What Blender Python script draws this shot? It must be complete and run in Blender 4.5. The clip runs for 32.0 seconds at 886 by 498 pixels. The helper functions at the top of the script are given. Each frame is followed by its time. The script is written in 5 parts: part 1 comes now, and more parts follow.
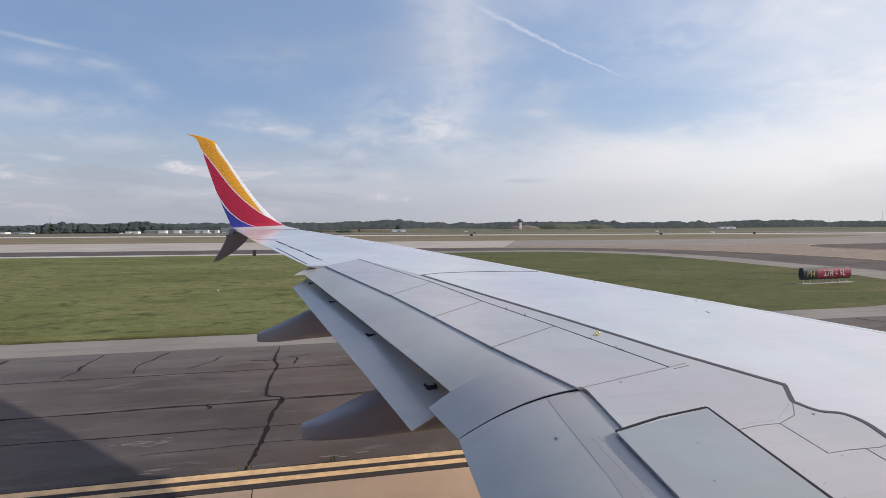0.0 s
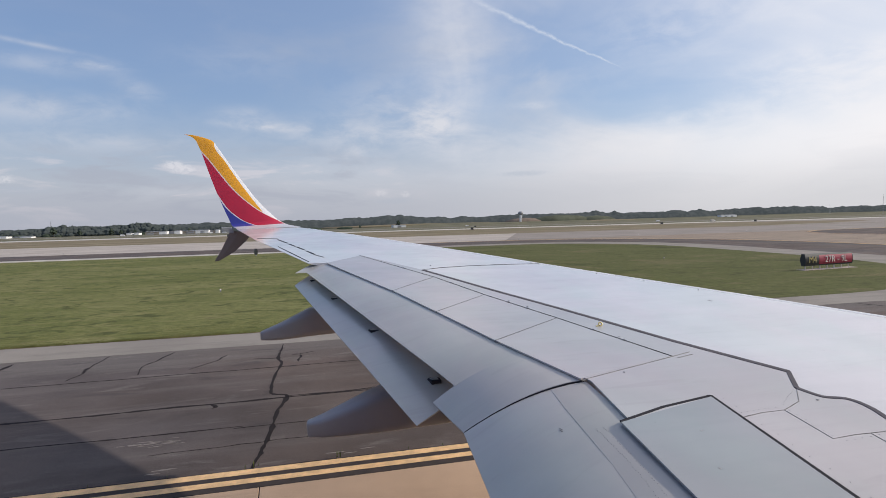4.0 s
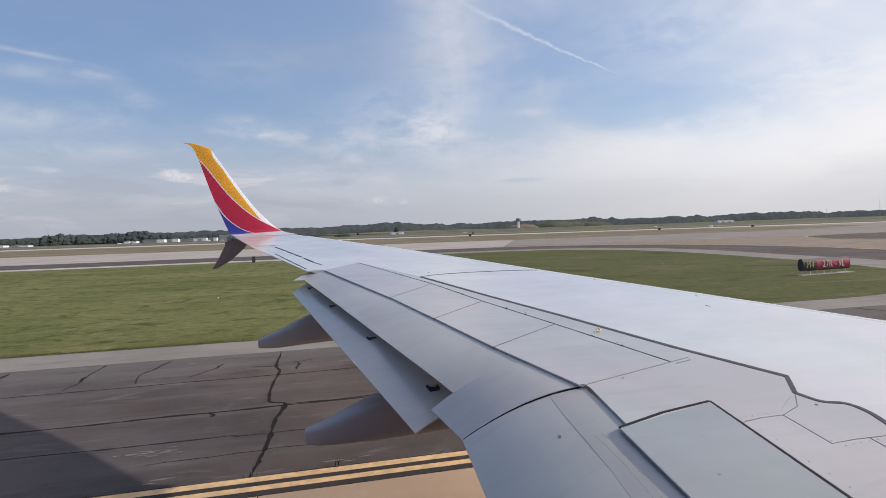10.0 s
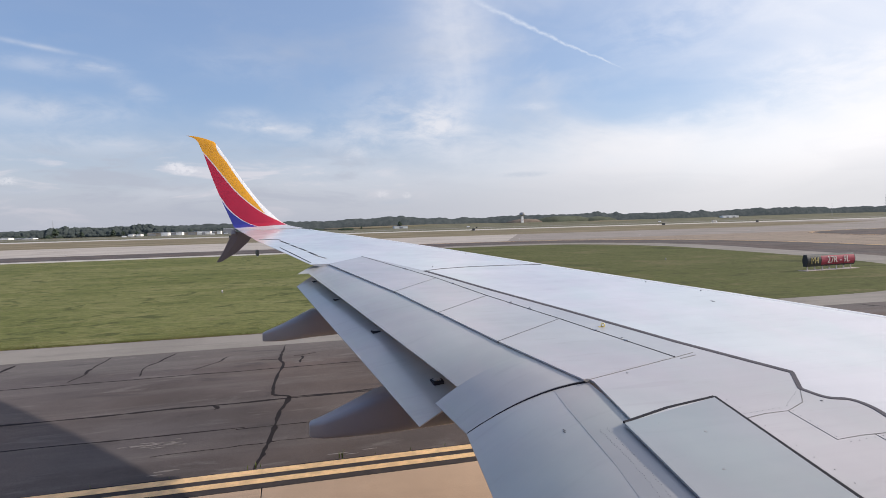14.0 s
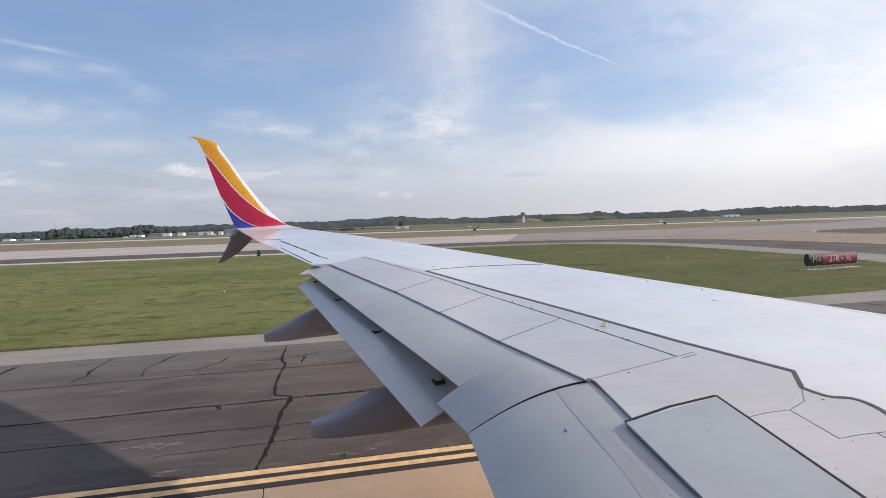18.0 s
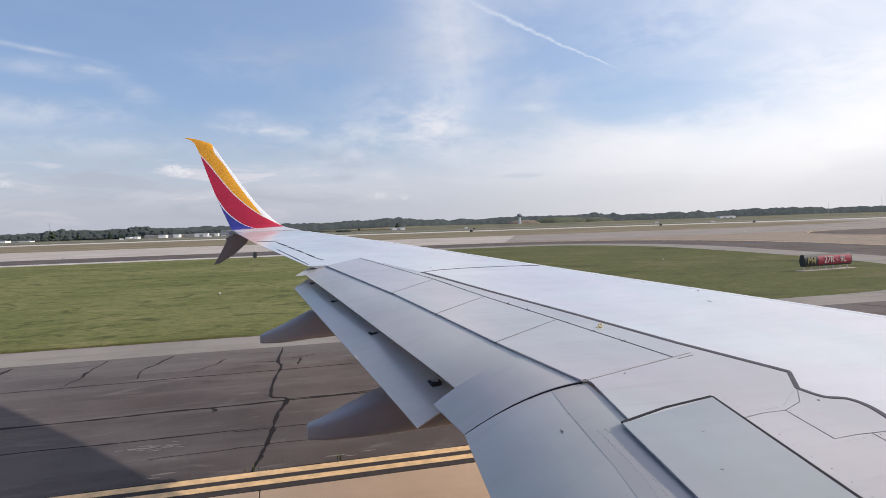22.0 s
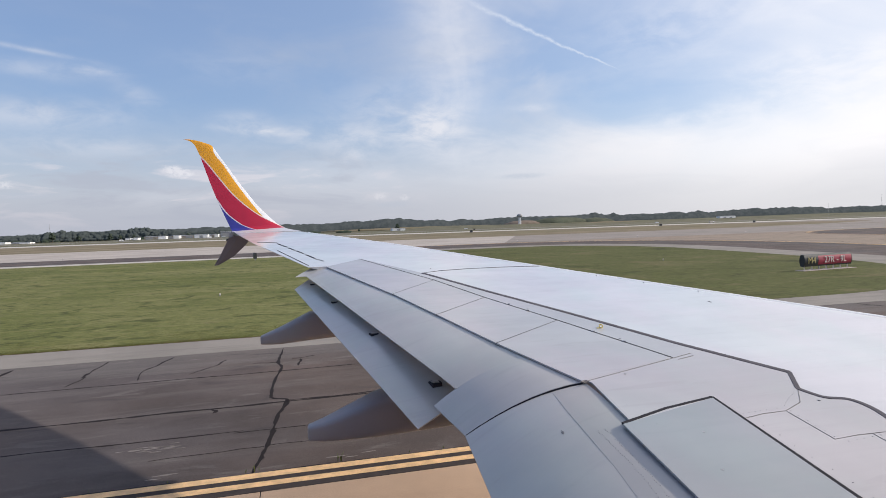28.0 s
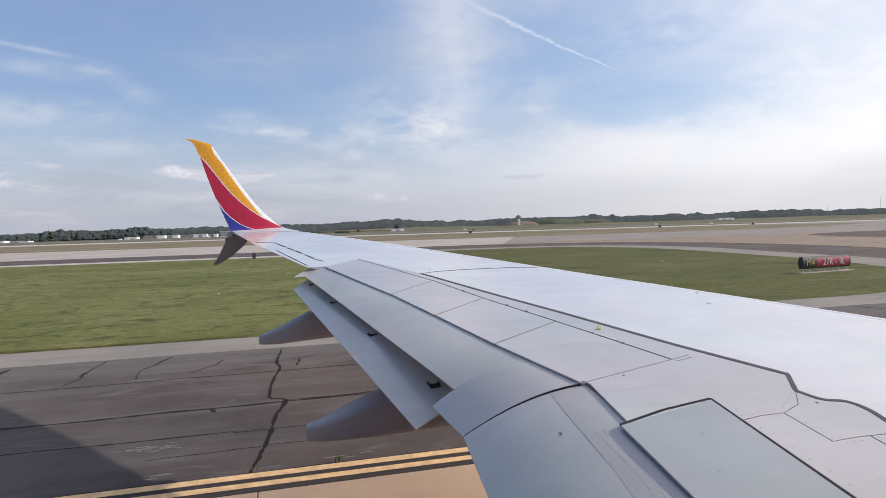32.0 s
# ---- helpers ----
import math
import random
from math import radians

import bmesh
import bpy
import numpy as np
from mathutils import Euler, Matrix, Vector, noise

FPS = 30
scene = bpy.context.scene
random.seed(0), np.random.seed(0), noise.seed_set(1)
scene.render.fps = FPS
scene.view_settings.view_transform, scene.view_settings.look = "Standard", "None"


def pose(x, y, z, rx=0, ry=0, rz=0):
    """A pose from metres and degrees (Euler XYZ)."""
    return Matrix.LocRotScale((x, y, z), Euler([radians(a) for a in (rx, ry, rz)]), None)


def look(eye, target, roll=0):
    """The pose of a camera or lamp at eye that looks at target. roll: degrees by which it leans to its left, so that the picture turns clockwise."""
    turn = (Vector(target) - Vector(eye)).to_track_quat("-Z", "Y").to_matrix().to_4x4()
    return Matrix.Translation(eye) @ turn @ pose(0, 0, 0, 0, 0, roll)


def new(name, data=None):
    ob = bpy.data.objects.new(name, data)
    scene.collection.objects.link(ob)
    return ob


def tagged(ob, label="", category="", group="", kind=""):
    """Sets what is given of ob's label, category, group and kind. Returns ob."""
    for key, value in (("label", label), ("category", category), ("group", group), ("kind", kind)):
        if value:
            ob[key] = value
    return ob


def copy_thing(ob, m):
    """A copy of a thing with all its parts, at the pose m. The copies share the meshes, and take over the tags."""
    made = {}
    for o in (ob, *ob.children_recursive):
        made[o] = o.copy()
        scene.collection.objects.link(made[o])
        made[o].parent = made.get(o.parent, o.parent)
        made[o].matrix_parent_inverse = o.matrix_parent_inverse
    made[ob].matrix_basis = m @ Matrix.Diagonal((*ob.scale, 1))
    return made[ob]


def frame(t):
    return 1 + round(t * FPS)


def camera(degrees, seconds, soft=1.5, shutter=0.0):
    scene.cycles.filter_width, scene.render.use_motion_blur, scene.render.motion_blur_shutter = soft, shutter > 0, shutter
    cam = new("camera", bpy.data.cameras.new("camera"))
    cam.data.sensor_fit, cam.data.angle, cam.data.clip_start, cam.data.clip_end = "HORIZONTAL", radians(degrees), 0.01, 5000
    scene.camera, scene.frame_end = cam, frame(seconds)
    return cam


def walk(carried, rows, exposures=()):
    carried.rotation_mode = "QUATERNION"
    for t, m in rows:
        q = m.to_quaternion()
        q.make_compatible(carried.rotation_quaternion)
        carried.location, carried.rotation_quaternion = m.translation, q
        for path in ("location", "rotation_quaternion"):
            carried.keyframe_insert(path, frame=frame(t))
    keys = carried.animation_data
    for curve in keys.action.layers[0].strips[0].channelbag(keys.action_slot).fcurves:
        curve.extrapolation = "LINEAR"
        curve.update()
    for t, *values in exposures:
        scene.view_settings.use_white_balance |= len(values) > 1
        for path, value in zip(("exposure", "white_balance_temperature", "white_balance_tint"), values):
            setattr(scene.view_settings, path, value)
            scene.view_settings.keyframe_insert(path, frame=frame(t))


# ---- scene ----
cam = camera(72.0, 32.0, soft=0.85)
PATH = [
    (0.0, pose(0.007, -0.008, 3.799, 88.20, 0.19, -14.53)),
    (0.5, pose(0.006, -0.008, 3.799, 88.15, 0.30, -14.48)),
    (1.0, pose(0.008, -0.009, 3.799, 88.02, 0.54, -14.44)),
    (1.5, pose(0.009, -0.012, 3.797, 87.91, 0.88, -14.45)),
    (2.0, pose(0.012, -0.012, 3.794, 87.74, 1.15, -14.45)),
    (2.5, pose(0.013, -0.013, 3.794, 87.66, 1.36, -14.44)),
    (3.0, pose(0.010, -0.009, 3.796, 87.63, 1.48, -14.46)),
    (3.5, pose(0.008, -0.006, 3.800, 87.62, 1.48, -14.48)),
    (5.5, pose(0.012, -0.010, 3.793, 88.12, 1.66, -14.50)),
    (6.0, pose(0.010, -0.010, 3.796, 88.18, 1.73, -14.56)),
    (6.5, pose(0.010, -0.011, 3.797, 88.25, 1.78, -14.63)),
    (7.0, pose(0.010, -0.010, 3.796, 88.33, 1.80, -14.70)),
    (7.5, pose(0.010, -0.009, 3.797, 88.35, 1.81, -14.77)),
    (8.0, pose(0.013, -0.010, 3.797, 88.40, 1.87, -14.84)),
    (8.5, pose(0.011, -0.010, 3.799, 88.40, 1.91, -14.92)),
    (9.0, pose(0.009, -0.009, 3.800, 88.35, 1.84, -14.91)),
    (9.5, pose(0.009, -0.008, 3.800, 88.34, 1.78, -14.80)),
    (10.0, pose(0.011, -0.008, 3.797, 88.32, 1.77, -14.67)),
    (10.5, pose(0.012, -0.009, 3.797, 88.24, 1.80, -14.53)),
    (11.0, pose(0.012, -0.010, 3.797, 87.99, 1.80, -14.36)),
    (11.5, pose(0.006, -0.009, 3.799, 87.73, 1.82, -14.22)),
    (12.0, pose(0.002, -0.002, 3.797, 87.50, 1.79, -14.14)),
    (12.5, pose(0.002, -0.003, 3.796, 87.48, 1.76, -14.15)),
    (13.0, pose(0.003, -0.003, 3.796, 87.55, 1.68, -14.21)),
    (13.5, pose(0.003, -0.001, 3.795, 87.66, 1.57, -14.28)),
    (14.0, pose(0.001, -0.002, 3.797, 87.78, 1.55, -14.34)),
    (14.5, pose(0.001, -0.002, 3.797, 87.83, 1.55, -14.37)),
    (16.5, pose(-0.000, -0.002, 3.801, 87.67, 1.58, -14.37)),
    (17.0, pose(0.001, -0.002, 3.800, 87.67, 1.62, -14.34)),
    (17.5, pose(0.002, -0.004, 3.798, 87.75, 1.69, -14.29)),
    (18.0, pose(0.001, -0.005, 3.797, 87.78, 1.70, -14.23)),
    (18.5, pose(0.000, -0.003, 3.797, 87.78, 1.64, -14.26)),
    (19.0, pose(0.000, -0.001, 3.798, 87.78, 1.65, -14.39)),
    (19.5, pose(0.000, -0.004, 3.799, 87.75, 1.71, -14.52)),
    (20.0, pose(0.002, -0.004, 3.797, 87.81, 1.78, -14.58)),
    (20.5, pose(0.002, -0.003, 3.796, 87.81, 1.74, -14.60)),
    (21.0, pose(0.001, -0.003, 3.797, 87.82, 1.72, -14.59)),
    (21.5, pose(0.002, -0.003, 3.796, 87.86, 1.72, -14.59)),
    (22.0, pose(0.004, -0.003, 3.794, 87.91, 1.75, -14.56)),
    (22.5, pose(0.002, -0.005, 3.795, 87.91, 1.75, -14.54)),
    (23.0, pose(-0.001, -0.005, 3.800, 87.85, 1.71, -14.54)),
    (23.5, pose(-0.002, -0.004, 3.802, 87.83, 1.68, -14.55)),
    (24.0, pose(0.000, -0.003, 3.799, 87.90, 1.72, -14.54)),
    (24.5, pose(0.003, -0.005, 3.798, 87.96, 1.78, -14.52)),
    (25.0, pose(0.004, -0.005, 3.799, 87.93, 1.81, -14.52)),
    (25.5, pose(0.001, -0.006, 3.800, 87.92, 1.76, -14.54)),
    (27.5, pose(0.004, -0.006, 3.797, 88.02, 1.91, -14.53)),
    (28.0, pose(0.001, -0.006, 3.799, 87.96, 1.86, -14.56)),
    (28.5, pose(-0.001, -0.003, 3.799, 87.94, 1.80, -14.58)),
    (29.0, pose(0.000, -0.005, 3.799, 87.95, 1.84, -14.56)),
    (29.5, pose(0.003, -0.004, 3.798, 87.99, 1.82, -14.55)),
    (30.0, pose(0.004, -0.004, 3.797, 88.02, 1.76, -14.56)),
    (30.5, pose(0.001, -0.004, 3.798, 87.96, 1.67, -14.59)),
    (31.0, pose(0.001, -0.003, 3.798, 87.95, 1.59, -14.64)),
    (31.5, pose(0.001, -0.003, 3.797, 87.99, 1.60, -14.66)),
    (32.0, pose(0.003, -0.005, 3.798, 88.02, 1.60, -14.64)),
]
walk(cam, PATH, exposures=[(0.0, -0.09), (10.5, -0.09), (12.0, 0.08), (32.0, 0.08)])

# ---- light ----
SUN_TO = Vector((1.80, -0.27, 1.0)).normalized()
sun = new("sun", bpy.data.lights.new("sun", "SUN"))
sun.data.energy, sun.data.angle, sun.data.color = 3.5, radians(0.9), (1.0, 0.92, 0.82)
sun.matrix_world = look(SUN_TO * 100, (0, 0, 0))


class Nodes:
    """Short hand for node trees."""

    def __init__(self, tree):
        self.tree = tree
        tree.nodes.clear()

    def add(self, kind, out=0, ins=(), **settings):
        node = self.tree.nodes.new(kind)
        for key, value in settings.items():
            setattr(node, key, value)
        for key, value in dict(ins).items():
            if isinstance(value, bpy.types.NodeSocket):
                self.tree.links.new(value, node.inputs[key])
            else:
                node.inputs[key].default_value = value
        return node.outputs[out] if out is not None else node

    def math(self, op, a, b=0.0, c=0.0, clamp=False):
        return self.add("ShaderNodeMath", 0, {0: a, 1: b, 2: c}, operation=op, use_clamp=clamp)

    def total(self, first, *rest):
        for r in rest:
            first = self.math("ADD", first, r)
        return first

    def noise(self, where, scale, detail=4.0, rough=0.55, distort=0.0):
        return self.add("ShaderNodeTexNoise", 0, {"Vector": where, "Scale": scale, "Detail": detail, "Roughness": rough, "Distortion": distort})

    def span(self, value, a, b, c=0.0, d=1.0, smooth=True):
        return self.add("ShaderNodeMapRange", 0, {0: value, 1: a, 2: b, 3: c, 4: d}, interpolation_type="SMOOTHSTEP" if smooth else "LINEAR")

    def mix(self, fac, a, b, blend="MIX"):
        node = self.add("ShaderNodeMix", None, {}, data_type="RGBA", blend_type=blend)
        for i, v in ((0, fac), (6, a), (7, b)):
            if isinstance(v, bpy.types.NodeSocket):
                self.tree.links.new(v, node.inputs[i])
            else:
                node.inputs[i].default_value = v if i == 0 else (*v, 1.0)[:4]
        return node.outputs[2]

    def vec(self, op, a, b=(0, 0, 0), out=0, scale=None):
        ins = {0: a, 1: b}
        if scale is not None:
            ins["Scale"] = scale
        return self.add("ShaderNodeVectorMath", out, ins, operation=op)

    def stretch(self, where, scale, turn=0.0, shift=(0, 0, 0)):
        return self.add("ShaderNodeMapping", 0, {0: where, "Scale": scale, "Rotation": (0, 0, turn), "Location": shift})

    def grey(self, v):
        return self.add("ShaderNodeCombineColor", 0, {0: v, 1: v, 2: v})

    def blob(self, a, b, a0, b0, wa, wb):
        """A soft spot round (a0, b0) of half widths wa, wb."""
        p = self.math("DIVIDE", self.math("SUBTRACT", a, a0), wa)
        q = self.math("DIVIDE", self.math("SUBTRACT", b, b0), wb)
        r = self.math("ADD", self.math("MULTIPLY", p, p), self.math("MULTIPLY", q, q))
        return self.math("POWER", 2.718, self.math("MULTIPLY", r, -1.0))


def build_sky():
    world = bpy.data.worlds.new("sky")
    world.use_nodes = True
    scene.world = world
    n = Nodes(world.node_tree)
    way = n.add("ShaderNodeTexCoord", 0)
    sky = n.add("ShaderNodeTexSky", 0, sky_type="NISHITA", sun_disc=False, sun_elevation=math.asin(SUN_TO.z),
                sun_rotation=math.atan2(SUN_TO.x, SUN_TO.y), air_density=1.1, dust_density=0.5, ozone_density=2.5)
    
    sep = n.add("ShaderNodeSeparateXYZ", None, {0: way})
    x, y, z = sep.outputs
    # bearing and height above the horizon, both in degrees
    az = n.math("MULTIPLY", n.math("ARCTAN2", x, y), 57.2958)
    el = n.math("MULTIPLY", n.math("ARCSINE", z), 57.2958)
    place = n.add("ShaderNodeCombineXYZ", 0, {0: az, 1: el, 2: 0.0})
    sunward = n.vec("DOT_PRODUCT", way, tuple(SUN_TO), out=1)
    blue = n.mix(0.5, n.vec("SCALE", sky, scale=0.14), n.mix(n.span(sunward, -0.45, 0.45), (0.17, 0.275, 0.56), (0.345, 0.45, 0.72)))
    lean = n.stretch(place, (0.045, 0.11, 1.0), 0.25, (1.3, 0.4, 0.0))
    wisps = n.noise(lean, 1.0, 6, 0.52, 0.7)
    fine = n.noise(n.stretch(place, (0.11, 0.22, 1.0), -0.5), 1.0, 6, 0.55, 0.5)
    broad = n.noise(place, 0.05, 3, 0.5, 0.3)
    # veil: thick at the horizon, and towards the sun
    haze = n.span(el, 12.0, 1.0, 0.0, 0.86)
    glare = n.span(sunward, 0.40, 0.97, 0.0, 0.95)
    combed = n.noise(n.stretch(place, (0.20, 0.10, 1.0), 0.22, (0.7, 2.2, 0)), 1.0, 6, 0.55, 0.9)
    curls = n.noise(n.stretch(place, (0.26, 0.60, 1.0), 0.2), 1.0, 7, 0.60, 0.35)
    rag = n.span(curls, 0.30, 0.66, 0.15, 1.25)

    def cloud(a0, b0, wa, wb, amount, slope=0.0, grain=rag):
        tilt = n.math("MULTIPLY_ADD", n.math("SUBTRACT", az, a0), -slope, el)
        return n.math("MULTIPLY", n.math("MULTIPLY", n.blob(az, tilt, a0, b0, wa, wb), amount), grain)

    # a combed column of cirrus, a bright knot at its foot, thin wisps to both sides
    column = n.math("MULTIPLY", n.blob(az, el, 15.6, 18.0, 4.3, 40.0), n.span(el, 3.0, 12.0))
    column = n.math("MULTIPLY", column, n.span(n.math("MULTIPLY_ADD", combed, 0.55, n.math("MULTIPLY", curls, 0.45)), 0.30, 0.68, 0.20, 0.52))
    wisp = n.total(cloud(13.6, 9.4, 2.8, 1.6, 0.50), cloud(9.0, 11.0, 4.5, 2.2, 0.26), cloud(5.6, 8.5, 7.0, 1.2, 0.44, -0.02), cloud(-1.9, 9.1, 3.2, 0.38, 0.58, -0.05), cloud(-3.3, 10.0, 2.2, 0.7, 0.34), cloud(23.0, 10.6, 1.6, 0.28, 0.42),
                   cloud(-19.0, 14.5, 3.2, 0.18, 0.32, -0.10), cloud(-14.6, 13.4, 2.0, 0.50, 0.36, -0.06), cloud(-19.0, 13.1, 3.0, 0.7, 0.26, -0.08), cloud(-18.5, 9.7, 6.5, 1.1, 0.42, 0.03), cloud(-11.5, 11.7, 1.6, 0.8, 0.24, -0.3), cloud(-4.0, 14.5, 5.0, 1.4, 0.12),
                   cloud(5.8, 6.9, 1.6, 0.8, 0.40), cloud(-15.0, 7.4, 9.0, 0.9, 0.30, 0.02), cloud(-9.5, 3.2, 3.5, 0.8, 0.34), cloud(36.0, 16.5, 7.0, 2.5, 0.20, 0.12), cloud(45.0, 12.4, 5.0, 0.8, 0.22, 0.05), cloud(37.0, 8.8, 3.0, 0.5, 0.20, 0.1), cloud(48.0, 10.5, 8.0, 2.6, 0.20, 0.05))
    # broad pale bank low on the sun's side, with an uneven upper edge
    rim = n.total(n.math("MULTIPLY", n.math("SUBTRACT", wisps, 0.5), 9.0), n.math("MULTIPLY", n.math("SUBTRACT", curls, 0.5), 3.5), n.span(az, 20.0, 55.0, 6.6, 10.5))
    bank = n.math("MULTIPLY", n.span(el, 0.5, 6.5, 0.25, 1.0), n.span(n.math("SUBTRACT", el, rim), 2.4, -2.4, 0.0, 0.44))
    bank = n.math("MULTIPLY", bank, n.span(az, -9.0, 6.0))
    streak = n.math("MULTIPLY", n.span(wisps, 0.44, 0.68, 0.0, 0.36), n.span(broad, 0.35, 0.6, 0.35, 1.0))
    wispy = n.math("MULTIPLY", n.span(fine, 0.46, 0.74, 0.0, 0.26), n.span(broad, 0.4, 0.65, 0.3, 1.0))
    thin = n.span(az, -22.0, 8.0, 0.40, 1.0)
    streak, wispy = n.math("MULTIPLY", streak, thin), n.math("MULTIPLY", wispy, thin)
    cover = n.math("MINIMUM", n.total(0.06, haze, glare, streak, wispy), 0.95)
    white = n.mix(n.span(sunward, 0.10, 0.62), (0.50, 0.53, 0.61), (0.98, 0.965, 0.99))
    grey_low = n.mix(n.math("MULTIPLY", n.span(el, 8.0, 2.0), n.span(wisps, 0.34, 0.58, 0.38, 0.62)), white, (0.55, 0.57, 0.63))
    colour = n.mix(cover, blue, grey_low)
    # the lit cirrus itself, brighter than the veil behind it
    lit = n.mix(n.span(sunward, 0.0, 0.55), (0.70, 0.72, 0.79), (1.01, 0.98, 0.99))
    colour = n.mix(n.math("MINIMUM", n.total(column, wisp, n.math("MULTIPLY", bank, 1.15)), 0.9), colour, lit)
    # low banks: soft grey undersides with paler crests
    heap = n.noise(n.stretch(place, (0.11, 0.55, 1.0), 0.04, (3.1, 0.7, 0)), 1.0, 6, 0.58, 0.5)
    low = n.math("MULTIPLY", n.span(el, 8.5, 4.5), n.span(az, 16.0, 0.0, 0.10, 1.0))
    colour = n.mix(n.math("MULTIPLY", low, n.span(heap, 0.49, 0.64, 0.0, 0.62)), colour, (0.43, 0.46, 0.55))
    colour = n.mix(n.math("MULTIPLY", low, n.span(heap, 0.46, 0.33, 0.0, 0.46)), colour, (0.82, 0.76, 0.80))
    # small heaped clouds
    ragged = n.noise(n.stretch(place, (1.0, 1.5, 1.0)), 1.9, 6, 0.6, 0.6)
    puffs = None
    for a0, b0, wa, wb in ((8.7, 3.1, 0.75, 0.42), (11.0, 2.9, 0.55, 0.32), (-9.2, 5.75, 0.75, 0.36), (-8.3, 5.3, 1.25, 0.42), (-21.2, 4.3, 1.0, 0.36), (-24.0, 4.4, 0.7, 0.3)):
        b = n.blob(az, el, a0, b0, wa, wb)
        puffs = b if puffs is None else n.math("ADD", puffs, b)
    puff = n.span(n.math("MULTIPLY", puffs, n.math("MULTIPLY_ADD", ragged, 2.6, -0.55)), 0.15, 0.95)
    colour = n.mix(n.math("MULTIPLY", puff, 0.50), colour, (0.86, 0.85, 0.89))
    under = None
    for a0, b0, wa, wb in ((-8.9, 4.3, 3.2, 0.42), (10.0, 2.3, 2.0, 0.35), (22.0, 4.5, 2.6, 0.30), (-20.5, 3.5, 3.0, 0.35), (2.5, 4.6, 3.0, 0.5)):
        b = n.blob(az, el, a0, b0, wa, wb)
        under = b if under is None else n.math("ADD", under, b)
    colour = n.mix(n.span(n.math("MULTIPLY", under, n.math("ADD", ragged, 0.3)), 0.15, 0.85, 0.0, 0.5), colour, (0.48, 0.54, 0.64))
    # dull haze along the horizon itself
    colour = n.mix(n.span(el, 5.5, 0.0, 0.0, 0.75), colour, n.mix(n.span(sunward, -0.2, 0.6), (0.425, 0.447, 0.525), (0.70, 0.692, 0.712)))
    # vapour trail along a straight way, thin at its fresh end
    wob = n.math("MULTIPLY", n.math("SUBTRACT", n.noise(place, 0.8, 4), 0.5), 0.55)
    along = n.math("SUBTRACT", az, 19.2)
    off = n.math("ADD", n.math("SUBTRACT", el, n.math("MULTIPLY_ADD", along, -0.50, 19.2)), wob)
    width = n.span(az, 15.0, 30.5, 0.42, 0.10, False)
    trail = n.math("SUBTRACT", 1.0, n.math("DIVIDE", n.math("ABSOLUTE", off), width), clamp=True)
    trail = n.math("MULTIPLY", n.math("MULTIPLY", trail, n.span(az, 31.5, 29.0)), n.span(az, 15.0, 22.0))
    trail = n.math("MULTIPLY", trail, n.span(ragged, 0.3, 0.6, 0.18, 0.42))
    colour = n.mix(trail, colour, (0.93, 0.95, 0.99))
    back = n.add("ShaderNodeBackground", 0, {0: colour, 1: 1.0})
    n.add("ShaderNodeOutputWorld", None, {0: back})


build_sky()


# ---- materials ----
def material(name, build):
    mat = bpy.data.materials.new(name)
    mat.use_nodes = True
    n = Nodes(mat.node_tree)
    where = n.add("ShaderNodeTexCoord", 3)
    bsdf = n.add("ShaderNodeBsdfPrincipled", 0, build(n, where))
    n.add("ShaderNodeOutputMaterial", None, {0: bsdf})
    return mat


def bump(n, height, strength=0.2, distance=0.02):
    return n.add("ShaderNodeBump", 0, {"Height": height, "Strength": strength, "Distance": distance})


def tinted(n, colour, v):
    return n.mix(1.0, colour, n.grey(n.math("ADD", v, 1.0)), "MULTIPLY")


def plain(name, colour, rough=0.5, metal=0.0, vary=0.12, scale=6.0, each=0.0, gloss=0.5):
    def build(n, where):
        a = n.noise(where, scale, 5)
        b = n.noise(where, scale * 12, 3)
        v = n.math("ADD", n.span(a, 0.3, 0.7, -vary, vary), n.span(b, 0.3, 0.7, -vary / 2, vary / 2))
        if each:
            v = n.math("ADD", v, n.span(n.add("ShaderNodeObjectInfo", 5), 0.0, 1.0, -each, each, False))
        return {"Base Color": tinted(n, colour, v), "Roughness": n.span(a, 0.2, 0.8, rough * 0.85, min(1, rough * 1.15)), "Metallic": metal, "Specular IOR Level": gloss}
    return material(name, build)


